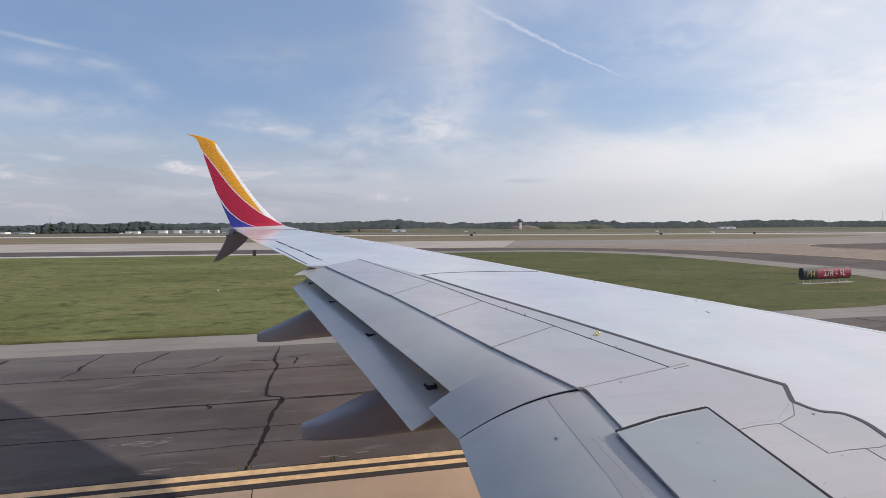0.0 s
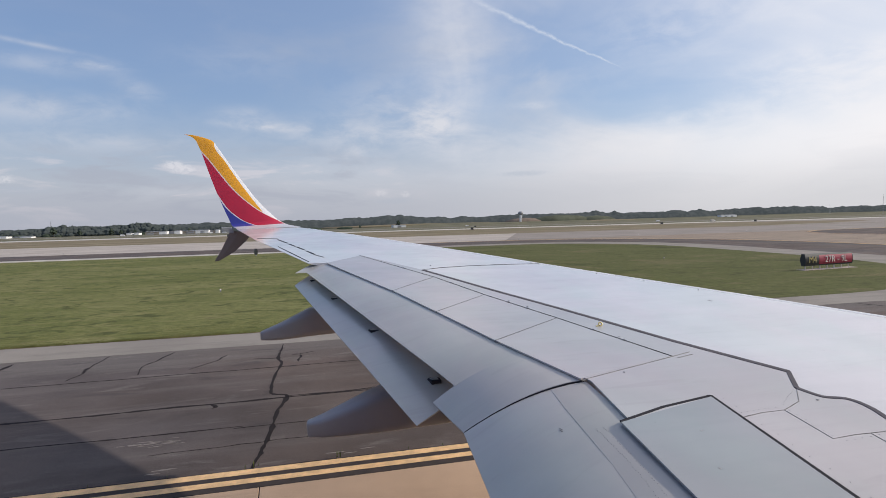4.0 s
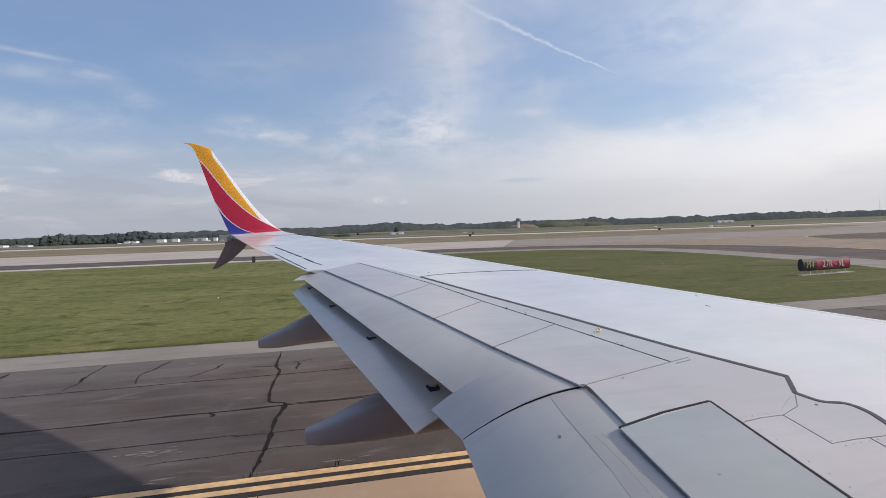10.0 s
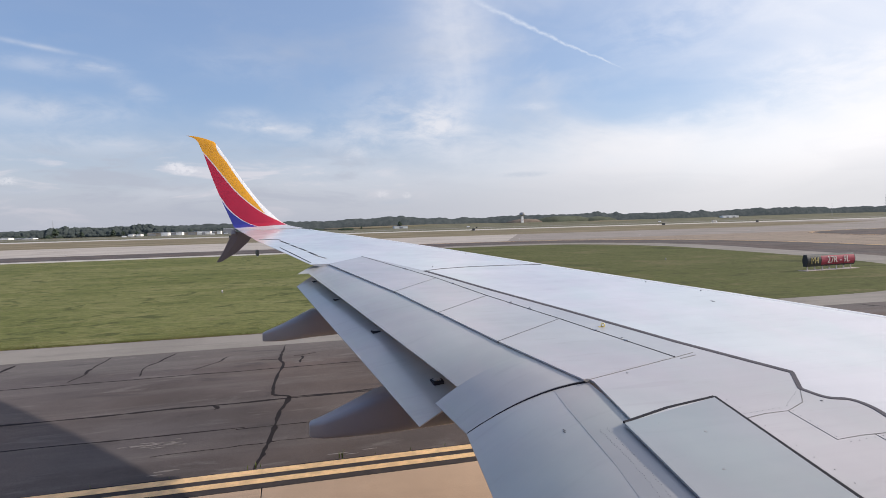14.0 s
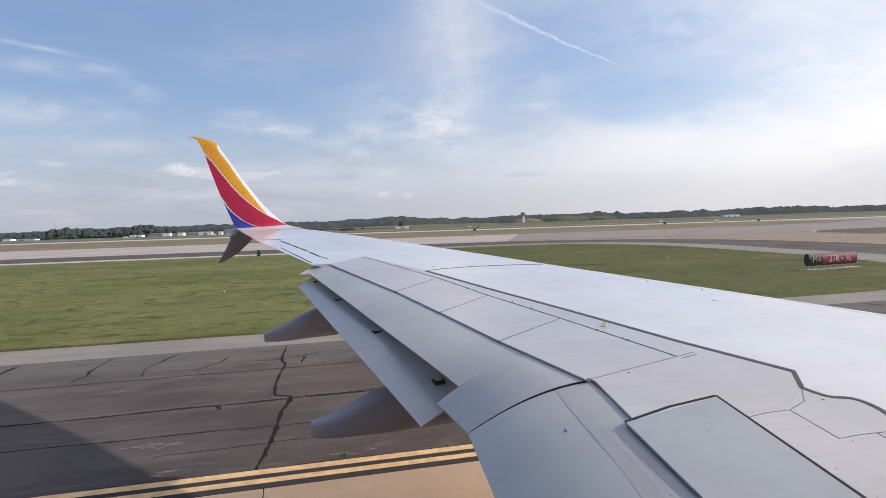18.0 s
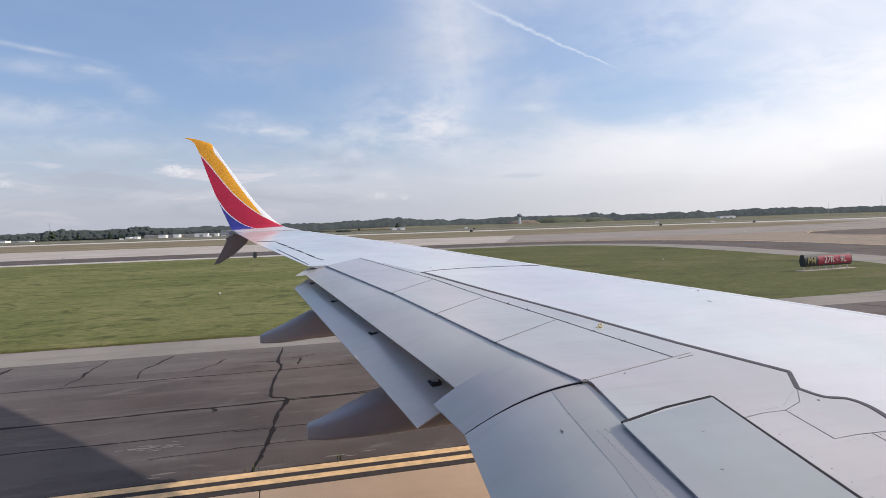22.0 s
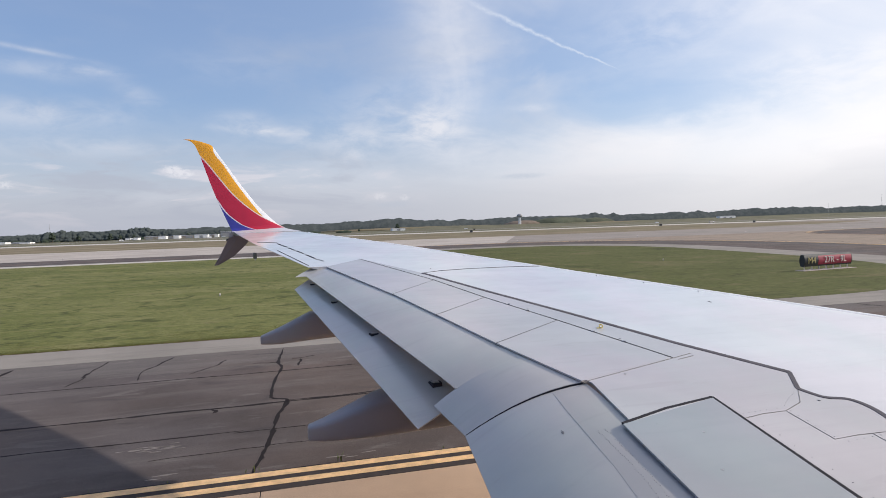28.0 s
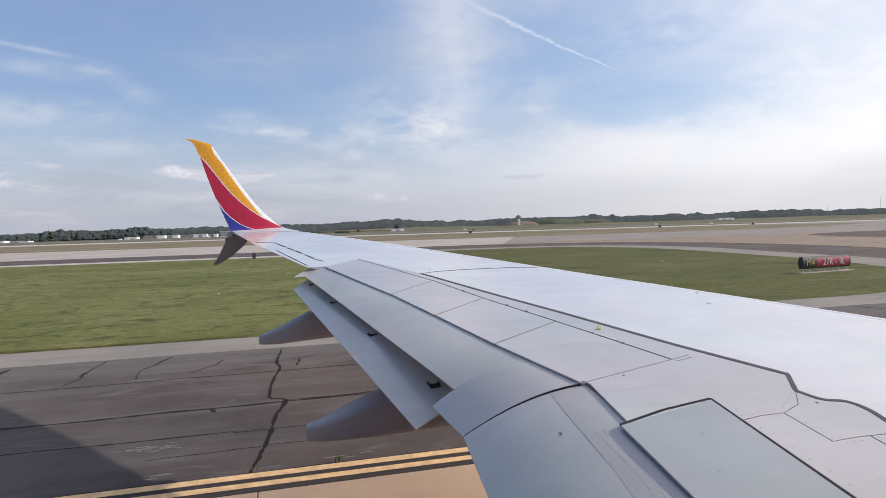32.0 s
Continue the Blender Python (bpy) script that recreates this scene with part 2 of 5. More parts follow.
def wing_paint(name, colour, rough, metal, wave=0.05):
    """Aircraft enamel: faint streaks along the airflow, grime spots, slightly uneven sheet metal, reflected tints in
    the colour.
    """
    def build(n, where):
        streak = n.noise(n.stretch(where, (0.5, 5.0, 1.0)), 1.0, 6, 0.6)
        cloudy = n.noise(where, 0.8, 4)
        specks = n.noise(where, 28.0, 3, 0.7)
        v = n.total(n.span(streak, 0.3, 0.7, -0.018, 0.018), n.span(cloudy, 0.3, 0.7, -0.055, 0.055), n.span(specks, 0.70, 0.80, 0.0, -0.16), n.math("MULTIPLY", n.span(n.noise(n.stretch(where, (1.2, 9.0, 1.0), 0.1, (3, 1, 0)), 1.0, 5, 0.6, 0.5), 0.56, 0.72), -0.05))
        height = n.math("ADD", n.noise(n.stretch(where, (1.0, 0.7, 1.0)), 1.6, 2), n.math("MULTIPLY", n.noise(where, 14.0, 2), 0.03))
        # Faint pink and green blotches: a reflected sheen put into the colour.
        hue = n.mix(n.span(n.noise(n.stretch(where, (0.9, 0.6, 1.0), 0.4, (5, 2, 0)), 1.3, 3), 0.35, 0.65), (1.022, 0.988, 1.012), (0.970, 1.014, 1.004))
        return {"Base Color": n.mix(1.0, tinted(n, colour, v), hue, "MULTIPLY"), "Roughness": n.span(cloudy, 0.3, 0.7, rough * 0.85, rough * 1.2), "Metallic": metal,
                "IOR": 1.75, "Normal": bump(n, height, wave, 0.25)}
    return material(name, build)


# Paint steps at the dark line; darker inboard greys also carry the sheen's falloff.
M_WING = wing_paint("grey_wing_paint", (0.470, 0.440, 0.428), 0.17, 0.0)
M_WING_DULL = wing_paint("spoiler_sheen_falloff", (0.315, 0.328, 0.328), 0.18, 0.0)
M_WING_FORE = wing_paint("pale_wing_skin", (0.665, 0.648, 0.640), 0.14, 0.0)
M_FLAP = wing_paint("flap_grey_paint", (0.462, 0.444, 0.412), 0.21, 0.0)
M_FLAP_FRONT = wing_paint("flap_nose_grey", (0.405, 0.388, 0.366), 0.38, 0.0)
# Base grey holds some of the wing's shade over the fairings.
M_FAIRING = wing_paint("fairing_shaded_grey", (0.245, 0.232, 0.242), 0.42, 0.0)
M_STRAKE = wing_paint("strake_grey_paint", (0.23, 0.214, 0.22), 0.45, 0.0)
M_GAP = plain("dark_sealant_and_shade", (0.045, 0.043, 0.048), 0.9, 0.0, 0.1, 6.0, 0.0, 0.05)
M_SEAM = plain("grey_seam", (0.17, 0.168, 0.175), 0.9, 0.0, 0.1, 6.0, 0.0, 0.05)
M_LINE = plain("walkway_line_paint", (0.115, 0.105, 0.115), 0.85, 0.0, 0.1, 6.0, 0.0, 0.1)
M_FAINT = plain("faint_seam", (0.215, 0.205, 0.20), 0.9, 0.0, 0.15, 9.0, 0.0, 0.05)
M_RIVET = plain("dull_rivet", (0.29, 0.285, 0.29), 0.7, 0.0, 0.1, 6.0, 0.0, 0.2)
M_PALE = plain("bleached_paving", (0.55, 0.505, 0.45), 0.85, 0.0, 0.12, 0.4)
M_EDGE = plain("dirty_edge_paving", (0.48, 0.435, 0.385), 0.85, 0.0, 0.18, 0.3)
M_DULL = plain("dull_far_grass", (0.150, 0.140, 0.090), 0.95, 0.0, 0.22, 0.02, 0.0, 0.1)
M_MOUND = plain("mound_grass", (0.105, 0.112, 0.078), 0.95, 0.0, 0.25, 0.03, 0.0, 0.1)
M_BANK = plain("bank_earth", (0.190, 0.150, 0.118), 0.95, 0.0, 0.22, 0.05, 0.0, 0.1)
M_WORN = plain("worn_asphalt", (0.225, 0.196, 0.178), 0.9, 0.0, 0.2, 3.0, 0.0, 0.15)
M_WHITE = plain("white_paint", (0.78, 0.78, 0.78), 0.4, 0.0, 0.04)
M_BODY = plain("deep_blue_paint", (0.035, 0.05, 0.22), 0.25, 0.0, 0.04)
M_DARK = plain("dark_rubber", (0.03, 0.03, 0.03), 0.7)
M_STEEL = plain("dull_steel", (0.32, 0.32, 0.34), 0.4, 0.8)
M_SLAT_GLEAM = plain("slat_gleam_white", (0.92, 0.91, 0.89), 0.28, 0.05, 0.03, 2.0)
M_BRASS = plain("yellow_fitting", (0.60, 0.47, 0.16), 0.4, 0.3)
M_YELLOW = plain("yellow_sign_face", (0.80, 0.48, 0.02), 0.5, 0.0, 0.05)
M_SIGN_RED = plain("red_sign_face", (0.31, 0.028, 0.058), 0.5, 0.0, 0.06)
M_SIGN_BLACK = plain("black_sign_shell", (0.03, 0.032, 0.035), 0.55, 0.0, 0.15)
M_LETTER = plain("white_lettering", (0.68, 0.60, 0.58), 0.5, 0.0, 0.04)
M_LETTER_YELLOW = plain("yellow_lettering", (0.47, 0.38, 0.16), 0.5, 0.0, 0.04)
M_STRIPE = plain("yellow_marking", (0.79, 0.505, 0.250), 0.75, 0.0, 0.16, 5)
M_BLACK = plain("black_marking", (0.058, 0.047, 0.044), 0.9, 0.0, 0.2, 6.0, 0.0, 0.15)
M_MARK_RED = plain("red_marking", (0.24, 0.055, 0.05), 0.8, 0.0, 0.2, 2.0)
M_MARK_WHITE = plain("white_marking", (0.66, 0.60, 0.52), 0.75, 0.0, 0.12, 5)
M_CRACK = plain("crack_sealer", (0.026, 0.021, 0.021), 0.9, 0.0, 0.2, 6.0, 0.0, 0.1)
M_PLASTER = plain("pale_patch", (0.44, 0.36, 0.32), 0.85)
M_TAN_HALL = plain("tan_cladding", (0.34, 0.29, 0.235), 0.8)
M_BRICK_HALL = plain("hangar_cladding", (0.82, 0.81, 0.80), 0.7)
M_ROOF = plain("hangar_roof", (0.30, 0.30, 0.31), 0.7)
M_BARK = plain("bark", (0.09, 0.07, 0.05), 0.9)
M_SOIL = plain("washed_soil", (0.135, 0.098, 0.062), 0.95, 0.0, 0.25, 3.0, 0.0, 0.1)
M_WEED = plain("weed_green", (0.14, 0.18, 0.04), 0.8, 0.0, 0.25)
M_GLASS = plain("dark_cab_glass", (0.03, 0.04, 0.05), 0.1, 0.0, 0.02)
M_JET_TAIL = plain("jet_tail_paint", (0.30, 0.02, 0.04), 0.35, 0.0, 0.05)


def grass_material():
    """Mown turf: broad yellow and green drifts along the field, dark clumps, thatch showing through, fine grain,
    painted shade towards +x.
    """
    def build(n, where):
        patch = n.noise(n.stretch(where, (0.030, 0.10, 1.0)), 1.0, 5, 0.6, 0.5)
        drift = n.noise(n.stretch(where, (0.15, 0.27, 1.0), 0.05, (4, 9, 0)), 1.0, 5, 0.60, 0.9)
        clump = n.noise(n.stretch(where, (0.55, 0.62, 1.0), 0.2), 1.0, 5, 0.62, 0.9)
        tufts = n.noise(n.stretch(where, (2.0, 3.2, 1.0)), 1.0, 5, 0.7)
        fine = n.noise(where, 11.0, 3, 0.7)
        col = n.mix(n.span(patch, 0.38, 0.64), (0.130, 0.138, 0.044), (0.172, 0.170, 0.064))
        col = n.mix(n.span(drift, 0.50, 0.66, 0.0, 0.62), col, (0.225, 0.206, 0.090))
        col = n.mix(n.span(drift, 0.47, 0.34, 0.0, 0.80), col, (0.104, 0.114, 0.038))
        col = n.mix(n.span(clump, 0.54, 0.64, 0.0, 0.85), col, (0.072, 0.082, 0.028))
        col = n.mix(n.span(clump, 0.40, 0.28, 0.0, 0.45), col, (0.195, 0.160, 0.085))
        sep = n.add("ShaderNodeSeparateXYZ", None, {0: where})
        # Sunward grass shows shaded blades; that darkening is painted in along x.
        sunward_shade = n.span(n.math("ADD", sep.outputs[0], n.math("MULTIPLY", n.math("SUBTRACT", patch, 0.5), 40.0)), 4.0, 26.0, 0.0, 0.72)
        col = n.mix(sunward_shade, col, (0.082, 0.086, 0.031))
        bald = n.noise(n.stretch(where, (0.11, 0.17, 1.0), -0.1, (2, 5, 0)), 1.0, 6, 0.62, 0.8)
        col = n.mix(n.math("MULTIPLY", sunward_shade, n.span(bald, 0.52, 0.66)), col, (0.150, 0.128, 0.062))
        col = n.mix(n.math("MULTIPLY", sunward_shade, n.span(bald, 0.45, 0.33)), col, (0.050, 0.056, 0.023))
        col = tinted(n, col, n.math("ADD", n.span(tufts, 0.3, 0.7, -0.24, 0.24), n.span(fine, 0.25, 0.75, -0.10, 0.10)))
        return {"Base Color": col, "Roughness": 0.95, "Specular IOR Level": 0.1, "Normal": bump(n, tufts, 0.35, 0.06)}
    return material("mown_grass", build)


def dry_material():
    def build(n, where):
        band = n.noise(n.stretch(where, (0.004, 0.05, 1.0)), 1.0, 5, 0.6)
        patch = n.noise(where, 0.05, 5, 0.65)
        # Both browns greyed slightly, taking in some distance haze.
        col = n.mix(n.span(band, 0.38, 0.62), (0.235, 0.185, 0.125), (0.185, 0.160, 0.095))
        col = tinted(n, col, n.span(patch, 0.3, 0.7, -0.2, 0.2))
        return {"Base Color": col, "Roughness": 0.95, "Specular IOR Level": 0.1}
    return material("dry_grass", build)


def asphalt_material():
    def build(n, where):
        big = n.noise(where, 0.22, 5, 0.6)
        tone = n.noise(where, 0.09, 3, 0.5)
        drag = n.noise(n.stretch(where, (0.10, 1.1, 1.0)), 1.0, 6, 0.62, 0.5)
        scuff = n.noise(n.stretch(where, (0.9, 3.0, 1.0), 0.05, (7, 3, 0)), 1.0, 7, 0.70, 0.9)
        grit = n.noise(where, 60.0, 3, 0.8)
        sep = n.add("ShaderNodeSeparateXYZ", None, {0: where})
        rim = n.span(n.math("ADD", sep.outputs[1], n.math("MULTIPLY", n.math("SUBTRACT", drag, 0.5), 5.0)), 17.6, 20.2, 0.0, 0.55)
        rim = n.math("MULTIPLY", rim, n.math("LESS_THAN", sep.outputs[1], 20.9))
        warm = n.mix(n.span(tone, 0.40, 0.60), (0.102, 0.086, 0.083), (0.116, 0.089, 0.078))
        col = tinted(n, warm, n.span(big, 0.35, 0.65, -0.20, 0.20))
        col = n.mix(n.span(drag, 0.46, 0.72, 0.0, 0.45), col, (0.172, 0.148, 0.137))
        col = n.mix(rim, col, (0.172, 0.152, 0.142))
        worn = n.noise(n.stretch(where, (0.45, 1.3, 1.0), 0.08, (1, 8, 0)), 1.0, 7, 0.66, 0.6)
        col = n.mix(n.span(worn, 0.56, 0.70, 0.0, 0.55), col, (0.190, 0.166, 0.155))
        col = n.mix(n.span(worn, 0.44, 0.30, 0.0, 0.60), col, (0.066, 0.058, 0.058))
        col = n.mix(n.math("MULTIPLY", n.span(scuff, 0.60, 0.72), n.math("ADD", rim, 0.22)), col, (0.27, 0.245, 0.23))
        col = tinted(n, col, n.span(grit, 0.25, 0.75, -0.25, 0.25))
        return {"Base Color": col, "Roughness": 0.95, "Specular IOR Level": 0.15, "Normal": bump(n, grit, 0.35, 0.01)}
    return material("old_asphalt", build)


def paving_material(name, light, dark, stain, scale=1.0, each=0.0):
    """Weathered concrete: cloudy tone, streaks along the rolling way, dark stains, grit."""
    def build(n, where):
        big = n.noise(where, 0.30 * scale, 5, 0.6)
        drag = n.noise(n.stretch(where, (0.12, 1.6, 1.0)), scale, 6, 0.62, 0.4)
        spots = n.noise(where, 1.7 * scale, 6, 0.7, 0.3)
        grit = n.noise(where, 45.0, 3, 0.8)
        col = n.mix(n.span(big, 0.35, 0.65), dark, light)
        col = n.mix(n.span(drag, 0.50, 0.75, 0.0, 0.45), col, stain)
        col = n.mix(n.span(spots, 0.64, 0.76, 0.0, 0.5), col, stain)
        v = n.span(grit, 0.25, 0.75, -0.12, 0.12)
        if each:
            v = n.math("ADD", v, n.span(n.add("ShaderNodeObjectInfo", 5), 0.0, 1.0, -each, each, False))
        return {"Base Color": tinted(n, col, v), "Roughness": 0.92, "Specular IOR Level": 0.25, "Normal": bump(n, grit, 0.25, 0.008)}
    return material(name, build)


M_GRASS, M_DRY, M_ASPHALT = grass_material(), dry_material(), asphalt_material()
M_SHOULDER = paving_material("grey_paving", (0.288, 0.255, 0.222), (0.234, 0.207, 0.181), (0.14, 0.125, 0.115))
M_RUNWAY = paving_material("runway_concrete", (0.47, 0.41, 0.36), (0.385, 0.335, 0.292), (0.27, 0.236, 0.208), 0.3)
M_EAST = paving_material("east_runway_concrete", (0.300, 0.258, 0.226), (0.245, 0.211, 0.184), (0.18, 0.157, 0.139), 0.3)
M_CONCRETE = paving_material("tan_concrete", (0.31, 0.24, 0.182), (0.25, 0.192, 0.145), (0.18, 0.14, 0.105))
M_SLAB = paving_material("tan_slab", (0.515, 0.360, 0.250), (0.415, 0.292, 0.203), (0.26, 0.195, 0.145), 1.0, 0.07)


def foliage_material(name, a, b, even=0.0, size=0.35):
    """even: how far the shading of small forms is flattened, which also stands in for haze."""
    def build(n, where):
        clump = n.noise(where, size, 6, 0.68)
        v = n.span(n.add("ShaderNodeNewGeometry", 8), 0.0, 1.0, -0.12 * (1 - even), 0.12 * (1 - even), False)
        facing = n.vec("ADD", n.vec("SCALE", n.add("ShaderNodeNewGeometry", 1), scale=1 - even), tuple(even * k for k in (0.10, -0.50, 0.86)))
        return {"Base Color": tinted(n, n.mix(n.span(clump, 0.35, 0.65), a, b), v), "Roughness": 1.0, "Specular IOR Level": 0.0, "Normal": n.vec("NORMALIZE", facing)}
    return material(name, build)


M_BLADE = foliage_material("grass_blade", (0.120, 0.124, 0.042), (0.178, 0.166, 0.068), 0.85)
# Distance haze is mixed into both wood colours as blue-grey.
M_TREE = foliage_material("haze_tinted_foliage", (0.066, 0.078, 0.077), (0.092, 0.106, 0.099), 0.82)
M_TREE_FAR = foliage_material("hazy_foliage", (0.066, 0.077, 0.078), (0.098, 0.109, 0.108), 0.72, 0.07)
M_TREE_NEAR = foliage_material("field_foliage", (0.045, 0.058, 0.044), (0.066, 0.082, 0.058), 0.4)


def winglet_material():
    """Painted bands of blue, red and yellow with white edges, set out in the winglet's own length and height."""
    def build(n, where):
        sep = n.add("ShaderNodeSeparateXYZ", None, {0: where})
        x, z = sep.outputs[0], sep.outputs[2]
        high = n.math("DIVIDE", n.math("SUBTRACT", z, 3.8), 2.5)

        def edge(points):
            node = n.add("ShaderNodeFloatCurve", None, {"Value": high})
            curve = node.mapping.curves[0]
            pts = [((pz_ - 3.8) / 2.5, (px_ + 2.5) / 2.7) for px_, pz_ in points]
            curve.points[0].location, curve.points[1].location = pts[0], pts[-1]
            for p in pts[1:-1]:
                curve.points.new(*p)
            node.mapping.update()
            return n.math("SUBTRACT", n.math("MULTIPLY_ADD", node.outputs[0], 2.7, -2.5), x)

        lead = edge([(-0.30, 3.92), (-0.49, 4.178), (-0.778, 4.573), (-1.078, 5.004), (-1.370, 5.471), (-1.642, 5.95), (-1.60, 6.05), (-1.40, 6.28)])
        gold = edge([(0.16, 3.86), (-0.065, 3.957), (-0.308, 4.085), (-0.528, 4.207), (-0.834, 4.434), (-1.181, 4.769), (-1.527, 5.214), (-1.787, 5.569), (-1.952, 5.761), (-2.4, 6.28)])
        blue = edge([(-0.40, 3.84), (-0.648, 3.885), (-0.932, 3.986), (-1.148, 4.13), (-1.363, 4.338), (-1.512, 4.564), (-1.9, 5.2), (-2.45, 6.28)])
        foot = n.math("SUBTRACT", z, n.math("MULTIPLY_ADD", x, 0.045, 3.922))
        col = n.mix(n.math("GREATER_THAN", lead, 0.0), (0.80, 0.80, 0.81), (0.82, 0.37, 0.022))
        col = n.mix(n.math("GREATER_THAN", gold, -0.016), col, (0.80, 0.64, 0.60))
        col = n.mix(n.math("GREATER_THAN", gold, 0.020), col, (0.50, 0.018, 0.050))
        col = n.mix(n.math("GREATER_THAN", blue, -0.016), col, (0.75, 0.68, 0.72))
        col = n.mix(n.math("GREATER_THAN", blue, 0.018), col, (0.048, 0.052, 0.30))
        col = n.mix(n.math("LESS_THAN", foot, 0.0), col, (0.62, 0.60, 0.61))
        col = tinted(n, col, n.span(n.noise(where, 3.0, 4), 0.3, 0.7, -0.05, 0.05))
        return {"Base Color": col, "Roughness": 0.30}
    return material("winglet_livery", build)


M_LIVERY = winglet_material()


# ---- mesh helpers ----
def mesh_of(name, verts, faces, mat, smooth=False):
    me = bpy.data.meshes.new(name)
    me.from_pydata([tuple(v) for v in verts], [], faces)
    for m in (mat if isinstance(mat, (list, tuple)) else [mat]):
        me.materials.append(m)
    if smooth:
        for p in me.polygons:
            p.use_smooth = True
    me.update()
    return me


def thing(name, verts, faces, mat, label, category, group="", kind="", smooth=False):
    return tagged(new(name, mesh_of(name, verts, faces, mat, smooth)), label, category, group, kind)


def part(name, verts, faces, mat, parent, label="", smooth=False):
    ob = new(name, mesh_of(name, verts, faces, mat, smooth))
    ob.parent = parent
    return tagged(ob, label)


def root(name, label, category, group="", at=(0, 0, 0), turn=0.0):
    ob = new(name)
    ob.matrix_basis = pose(*at, 0, 0, turn)
    return tagged(ob, label, category, group)


def prism(poly, z0, z1):
    """A flat polygon (x, y) given depth from z0 up to z1."""
    n = len(poly)
    verts = [(x, y, z0) for x, y in poly] + [(x, y, z1) for x, y in poly]
    faces = [tuple(range(n, 2 * n)), tuple(reversed(range(n)))]
    faces += [(i, (i + 1) % n, n + (i + 1) % n, n + i) for i in range(n)]
    return verts, faces


def ccw(poly):
    area = sum(a[0] * b[1] - b[0] * a[1] for a, b in zip(poly, poly[1:] + poly[:1]))
    return poly if area > 0 else poly[::-1]


def box(x0, x1, y0, y1, z0, z1):
    return prism([(x0, y0), (x1, y0), (x1, y1), (x0, y1)], z0, z1)


def bevelled(x0, x1, y0, y1, z0, z1, b):
    """A box whose upper edges are chamfered by b."""
    lo = [(x0, y0, z0), (x1, y0, z0), (x1, y1, z0), (x0, y1, z0)]
    mid = [(x, y, z1 - b) for x, y, _ in lo]
    top = [(x0 + b, y0 + b, z1), (x1 - b, y0 + b, z1), (x1 - b, y1 - b, z1), (x0 + b, y1 - b, z1)]
    faces = [(3, 2, 1, 0), (8, 9, 10, 11)]
    for k in (0, 4):
        faces += [(k + i, k + (i + 1) % 4, k + 4 + (i + 1) % 4, k + 4 + i) for i in range(4)]
    return lo + mid + top, faces


def merge(*shapes):
    verts, faces = [], []
    for v, f in shapes:
        b = len(verts)
        verts += [tuple(p) for p in v]
        faces += [tuple(i + b for i in q) for q in f]
    return verts, faces


def rod(a, b, r, sides=8, r2=None):
    """A round bar from a to b."""
    a, b = Vector(a), Vector(b)
    q = (b - a).to_track_quat("Z", "Y").to_matrix()
    r2 = r if r2 is None else r2
    verts = []
    for p, rr in ((a, r), (b, r2)):
        verts += [p + q @ Vector((math.cos(k / sides * math.tau) * rr, math.sin(k / sides * math.tau) * rr, 0)) for k in range(sides)]
    faces = [(k, (k + 1) % sides, sides + (k + 1) % sides, sides + k) for k in range(sides)]
    return verts, faces + [tuple(reversed(range(sides))), tuple(range(sides, 2 * sides))]


def loft(rings, closed=True, caps=True):
    k = len(rings[0])
    verts = [tuple(p) for r in rings for p in r]
    faces = []
    for j in range(len(rings) - 1):
        for i in range(k if closed else k - 1):
            faces.append((j * k + i, j * k + (i + 1) % k, (j + 1) * k + (i + 1) % k, (j + 1) * k + i))
    if caps:
        faces += [tuple(reversed(range(k))), tuple(range((len(rings) - 1) * k, len(rings) * k))]
    return verts, faces


def curve_through(points, steps=8):
    """A smooth line through a few points."""
    pts = [Vector(p) for p in points]
    out = []
    for i in range(len(pts) - 1):
        p0, p1, p2, p3 = pts[max(i - 1, 0)], pts[i], pts[i + 1], pts[min(i + 2, len(pts) - 1)]
        for k in range(steps):
            t = k / steps
            out.append(0.5 * ((2 * p1) + (p2 - p0) * t + (2 * p0 - 5 * p1 + 4 * p2 - p3) * t * t + (3 * p1 - p0 - 3 * p2 + p3) * t ** 3))
    out.append(pts[-1])
    return out


def offset_line(line, d):
    """The line moved sideways by d, to its left."""
    line = [Vector(p[:2]) for p in line]
    out = []
    for i, p in enumerate(line):
        t = (line[min(i + 1, len(line) - 1)] - line[max(i - 1, 0)]).normalized()
        out.append(p + Vector((-t.y, t.x)) * d)
    return out


def band(line, d0, d1, z0, z1):
    """A strip between two offsets of a line, from z0 up to z1."""
    a, b = offset_line(line, d0), offset_line(line, d1)
    rings = [[(*p, z0), (*q, z0), (*q, z1), (*p, z1)] for p, q in zip(a, b)]
    return loft(rings)


def ribbon(line, width, z, thick=0.004):
    line = [Vector(p[:2]) for p in line]
    m = len(line) - 1
    rings = []
    for i, (l, r) in enumerate(zip(offset_line(line, 0.5), offset_line(line, -0.5))):
        w = width(i / m) if callable(width) else width
        c, h = line[i], (l - r) * w / 2
        rings.append([(*(c - h), z), (*(c + h), z), (*(c + h * 0.9), z + thick), (*(c - h * 0.9), z + thick)])
    return loft(rings)


